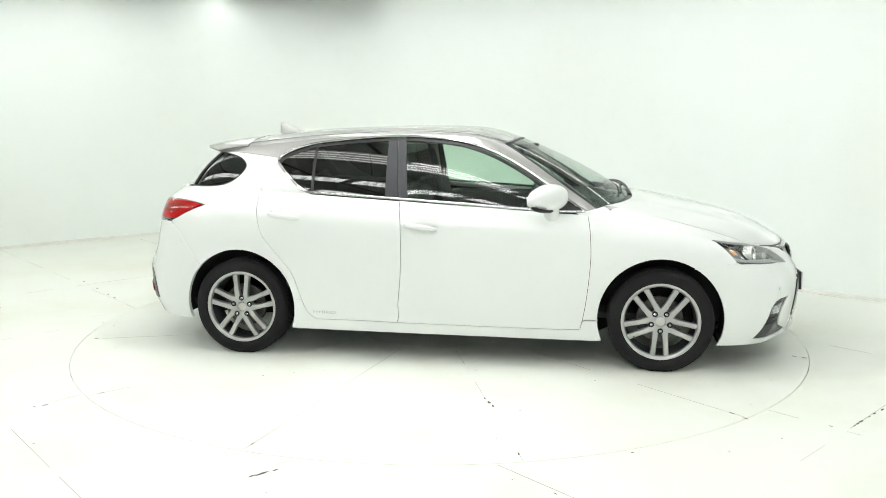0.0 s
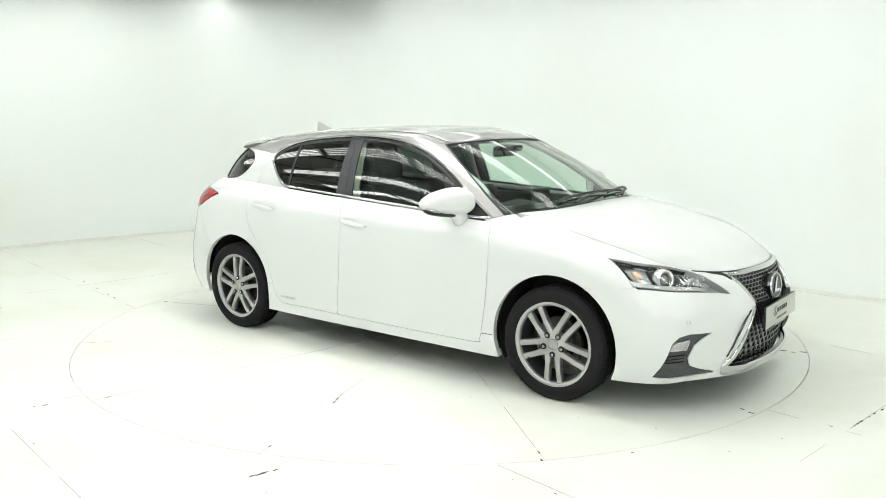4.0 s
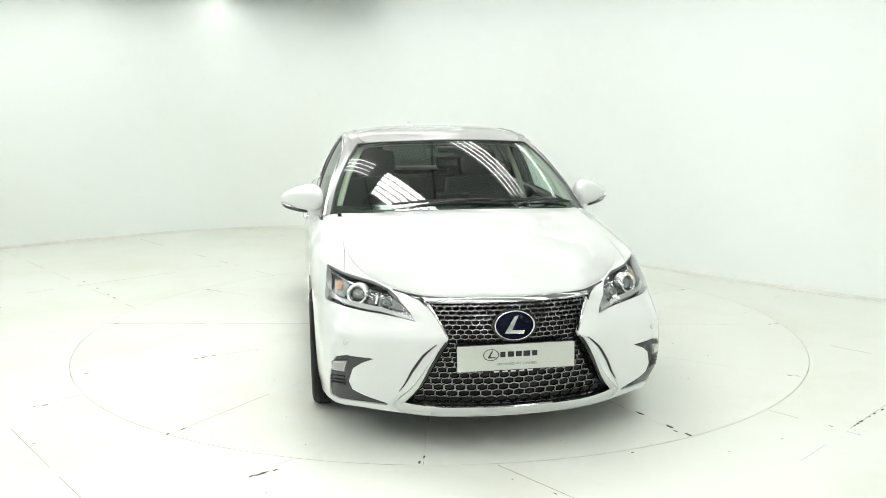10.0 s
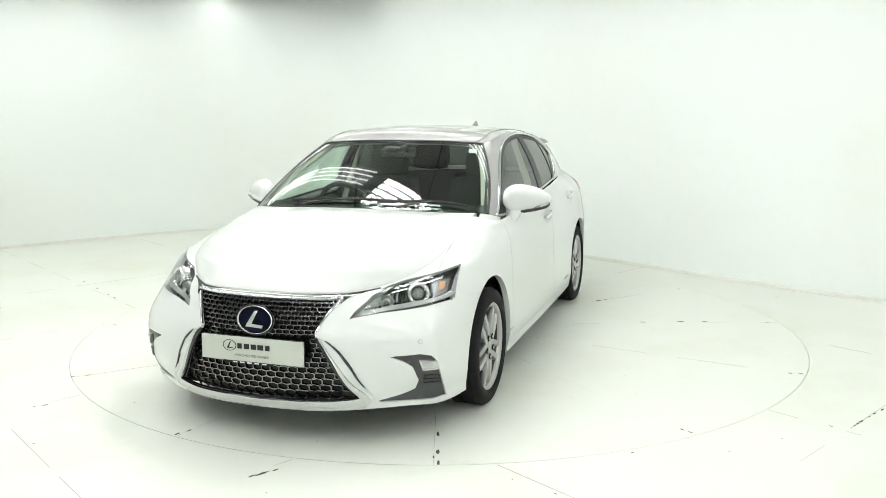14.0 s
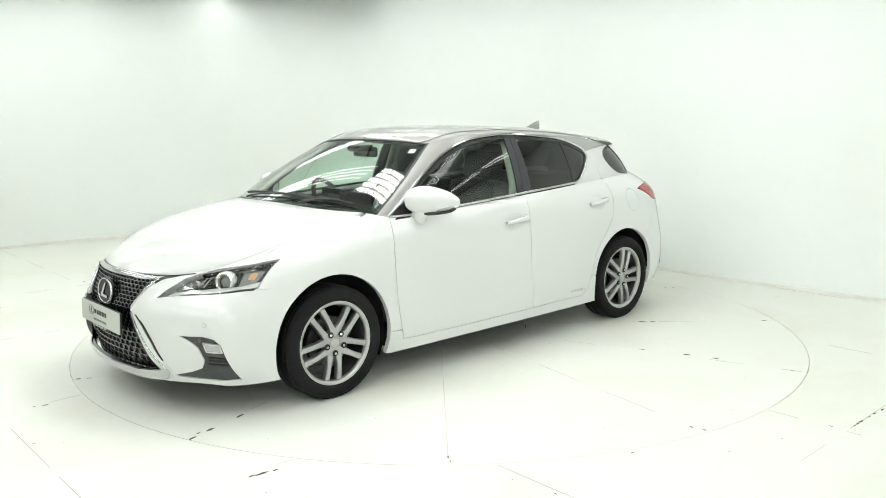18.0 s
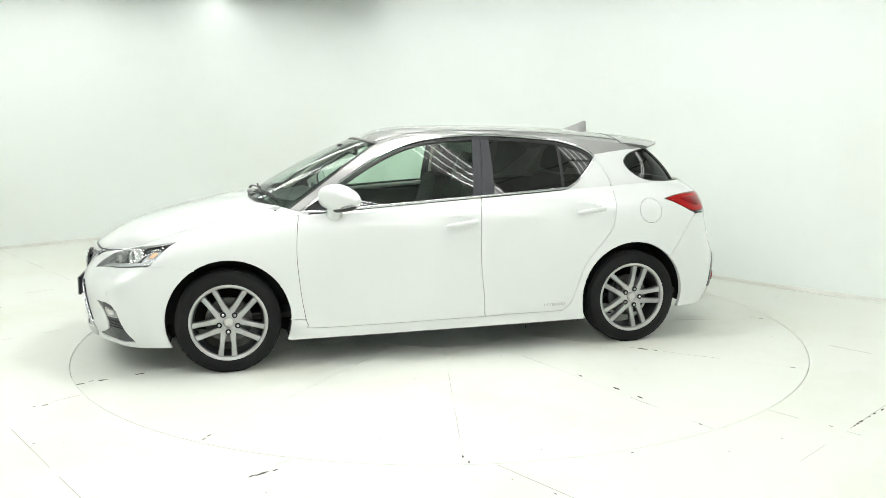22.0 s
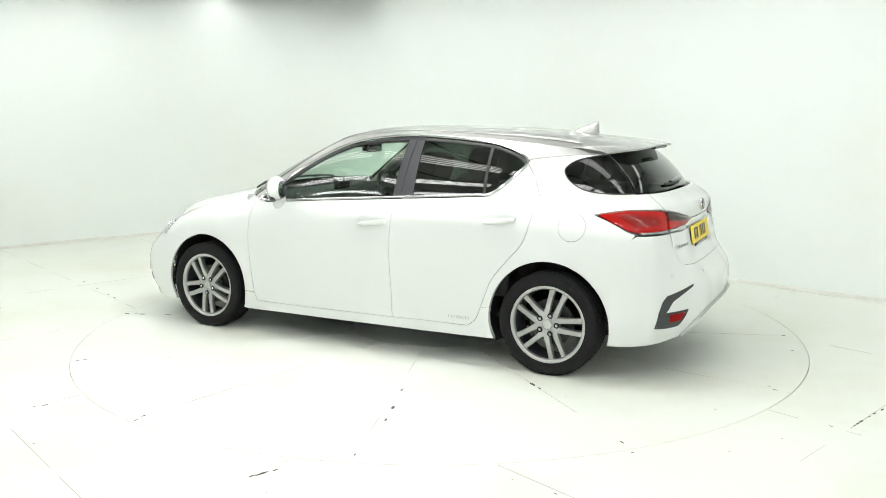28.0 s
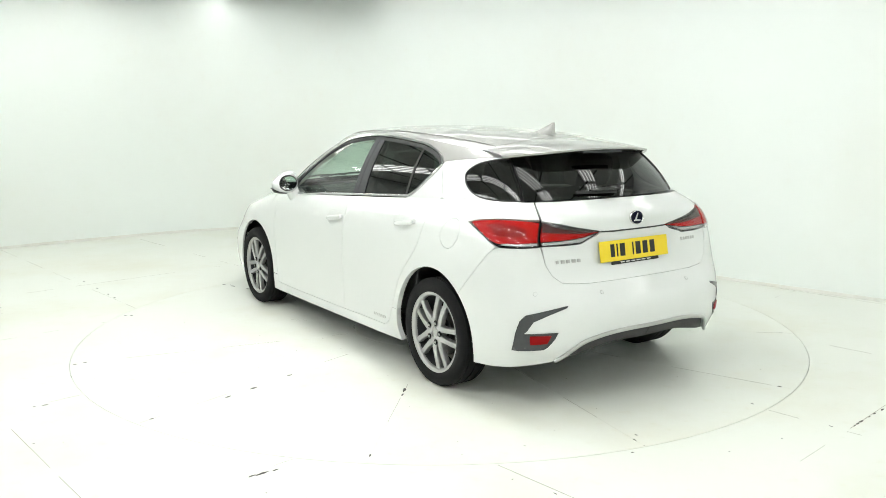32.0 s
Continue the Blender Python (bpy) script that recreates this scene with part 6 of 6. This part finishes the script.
# ---- interior ----
def seat(car, x, y, wide=0.5, back=0.62, tilt=-14):
    s = empty("seat", "dark cloth car seat with headrest", "")
    s.parent = car
    s.matrix_basis = pose(x, y, 0.0)

    def pad(name, size, at, rx):
        bm = box((1, 1, 1))
        bmesh.ops.subdivide_edges(bm, edges=bm.edges[:], cuts=5, use_grid_fill=True)
        for v in bm.verts:
            q = v.co * 2
            v.co = Vector((q.x * math.sqrt(1 - 0.35 * q.y ** 2 / 2 - 0.35 * q.z ** 2 / 2), q.y * math.sqrt(1 - 0.25 * q.x ** 2 / 2 - 0.3 * q.z ** 2 / 2), q.z * math.sqrt(1 - 0.3 * q.x ** 2 / 2 - 0.3 * q.y ** 2 / 2))) * 0.5
            v.co.x, v.co.y, v.co.z = v.co.x * size[0], v.co.y * size[1], v.co.z * size[2]
        part(name, bm, CLOTH, s, "", True, pose(*at, 0, rx, 0))
    pad("cushion", (0.54, wide, 0.2), (0.05, 0, 0.48), -6)
    pad("backrest", (0.19, wide, back), (-0.27, 0, 0.78), tilt)
    pad("headrest", (0.13, wide * 0.56, 0.2), (-0.37, 0, 1.16), tilt)
    for d in (-0.05, 0.05):
        part("post", tube([(-0.34, d, 1.02), (-0.365, d, 1.1)], 0.007, 8), SATIN, s, smooth=True)
    return s


def interior(car):
    part("cabin_floor", box((2.9, 1.46, 0.04), (-0.25, 0, 0.3), 0.01), DASH, car, "dark cabin floor")
    for y in (0.37, -0.37):
        seat(car, 0.05, y)
        seat(car, -0.86, y * 1.0, 0.56, 0.56, -18)
    # dashboard
    rows = []
    for y in np.linspace(-0.7, 0.7, 33):
        hood = 0.05 * math.exp(-((y + 0.36) / 0.17) ** 2)
        prof = [(1.06, 0.955), (0.9, 0.965 + hood * 0.3), (0.75, 0.955 + hood), (0.66, 0.93 + hood), (0.63, 0.87), (0.66, 0.76), (0.7, 0.6), (0.72, 0.4), (1.06, 0.4)]
        rows.append([(px - 0.17 * (y / 0.7) ** 2 * (px > 0.8), y, pz) for px, pz in prof])
    rows = np.array(rows)
    m, k, _ = rows.shape
    faces = [(i * k + j, i * k + k + j, i * k + k + j + 1, i * k + j + 1) for i in range(m - 1) for j in range(k - 1)]
    d = put("dashboard", mesh_of("dashboard", rows.reshape(-1, 3), faces, DASH), car, "dark grey dashboard")
    part("centre_console", box((0.75, 0.2, 0.3), (0.4, 0, 0.5), 0.03), DASH, car, "dark centre console")
    part("display", box((0.02, 0.2, 0.09), (0.7, 0, 1.0), 0.006), GLOSS, d, "black display on the dashboard")
    # steering wheel on the right
    wheel_m = stand(Vector((0.47, -0.36, 0.92)), (-0.9, 0, 0.42))
    ring = lathe([(0.165 + 0.016 * math.cos(a), 0.016 * math.sin(a)) for a in np.linspace(0, 2 * math.pi, 11)], 44)
    sw = part("steering_wheel", ring, DASH, car, "black leather steering wheel", True, wheel_m)
    part("wheel_hub", join(box((0.15, 0.05, 0.11), (0, -0.02, -0.01), 0.02), box((0.32, 0.018, 0.035), (0, -0.01, 0.0), 0.006), box((0.04, 0.018, 0.16), (0, -0.01, -0.085), 0.006)), DASH, sw)
    part("column", tube([(0.5, -0.36, 0.9), (0.72, -0.36, 0.8)], 0.04, 12), DASH, sw, "", True, wheel_m.inverted())
    # mirror and camera housing at the screen
    rm = part("rear_view_mirror", box((0.03, 0.24, 0.065), (0.42, 0, 1.268), 0.012, 3), GLOSS, car, "black rear-view mirror", True)
    part("camera_housing", box((0.14, 0.12, 0.04), (0.46, 0, 1.292), 0.015, 3, turn=None), BLACK, rm)
    # linings: pillars and roof lining
    for s in (1, -1):
        for pts, w in ((((-0.2, 0.74, 0.75), (-0.29, 0.68, 1.05), (-0.31, 0.57, 1.33)), 0.03), (((0.86, 0.71, 0.96), (0.6, 0.63, 1.15), (0.3, 0.52, 1.31)), 0.026), (((-1.12, 0.66, 1.05), (-1.2, 0.6, 1.18), (-1.25, 0.5, 1.29)), 0.06)):
            part("pillar_trim", tube([(x, y * s, z) for x, y, z in pts], w, 10, 0.6), TRIM, car, "cream pillar trim", True)
    rows = []
    for i, x in enumerate(np.linspace(0.3, -1.45, 20)):
        top = np.interp(x, [-1.55, -1.28, -0.88, -0.47, -0.07, 0.13, 0.35], [1.27, 1.31, 1.345, 1.36, 1.355, 1.34, 1.31])
        rows.append([(x, y, top - 0.03 * (y / 0.53) ** 4) for y in np.linspace(-0.53, 0.53, 15)])
    rows = np.array(rows)
    m, k, _ = rows.shape
    put("roof_lining", mesh_of("roof_lining", rows.reshape(-1, 3), [(i * k + j, i * k + j + 1, i * k + k + j + 1, i * k + k + j) for i in range(m - 1) for j in range(k - 1)], TRIM), car, "cream roof lining")
    part("parcel_shelf", box((0.5, 1.15, 0.03), (-1.4, 0, 0.98), 0.01), CLOTH, car, "dark parcel shelf")
    for s in (1, -1):
        part("door_card", box((1.0, 0.05, 0.5), (0.3, 0.77 * s, 0.68), 0.02), DASH, car, "dark inner door card")
        part("door_card", box((0.75, 0.05, 0.55), (-0.65, 0.77 * s, 0.7), 0.02), DASH, car, "dark inner door card")
    part("tax_sticker", box((0.001, 0.05, 0.035), bevel=0), WHITE_PRINT, car, "small pale sticker on the windscreen", False, stand(Vector(cabin(np.array(2.1), np.array(0.87))) + Vector((-0.012, 0, -0.012)), (0.6, 0.1, 0.75)) @ pose(0, 0, 0, 0, 0, 90))


# ---- the car ----
car = empty("car", "white hatchback car with silver-grey roof on the turntable", "car")
shell(car)
cabin_shell(car)
bonnet(car)
roof(car)
inner_body(car)
for x, s, phase in ((1.3, 1, -94), (-1.3, 1, 0), (1.3, -1, -90), (-1.3, -1, 90)):
    wheel(car, x, s, phase)
nose_details(car)
tail_details(car)
mirrors(car)
interior(car)
for s in (1, -1):
    p = Vector(body(*side([(-0.74, 0.293)])[0])) * 1.0
    p.y = (p.y + 0.0015) * s
    words("HYBRID", 0.034, SATIN, "side_lettering", car, stand(p, (0, s, 0.04))).data.transform(Matrix.Diagonal((1.25, 1, 0.75, 1)))


def motions():
    """The turntable and the car on it turn together at a steady pace."""
    rows = []
    for i in range(33):
        a = float(np.interp(i, [t for t, _ in TURN], [d for _, d in TURN]))
        rows.append((i, a))
    walk(table, [(t, pose(0, 0, 0, 0, 0, a)) for t, a in rows])
    walk(car, [(t, pose(0, 0, 0, 0, 0, a) @ pose(*OFFSET, 0)) for t, a in rows])


motions()
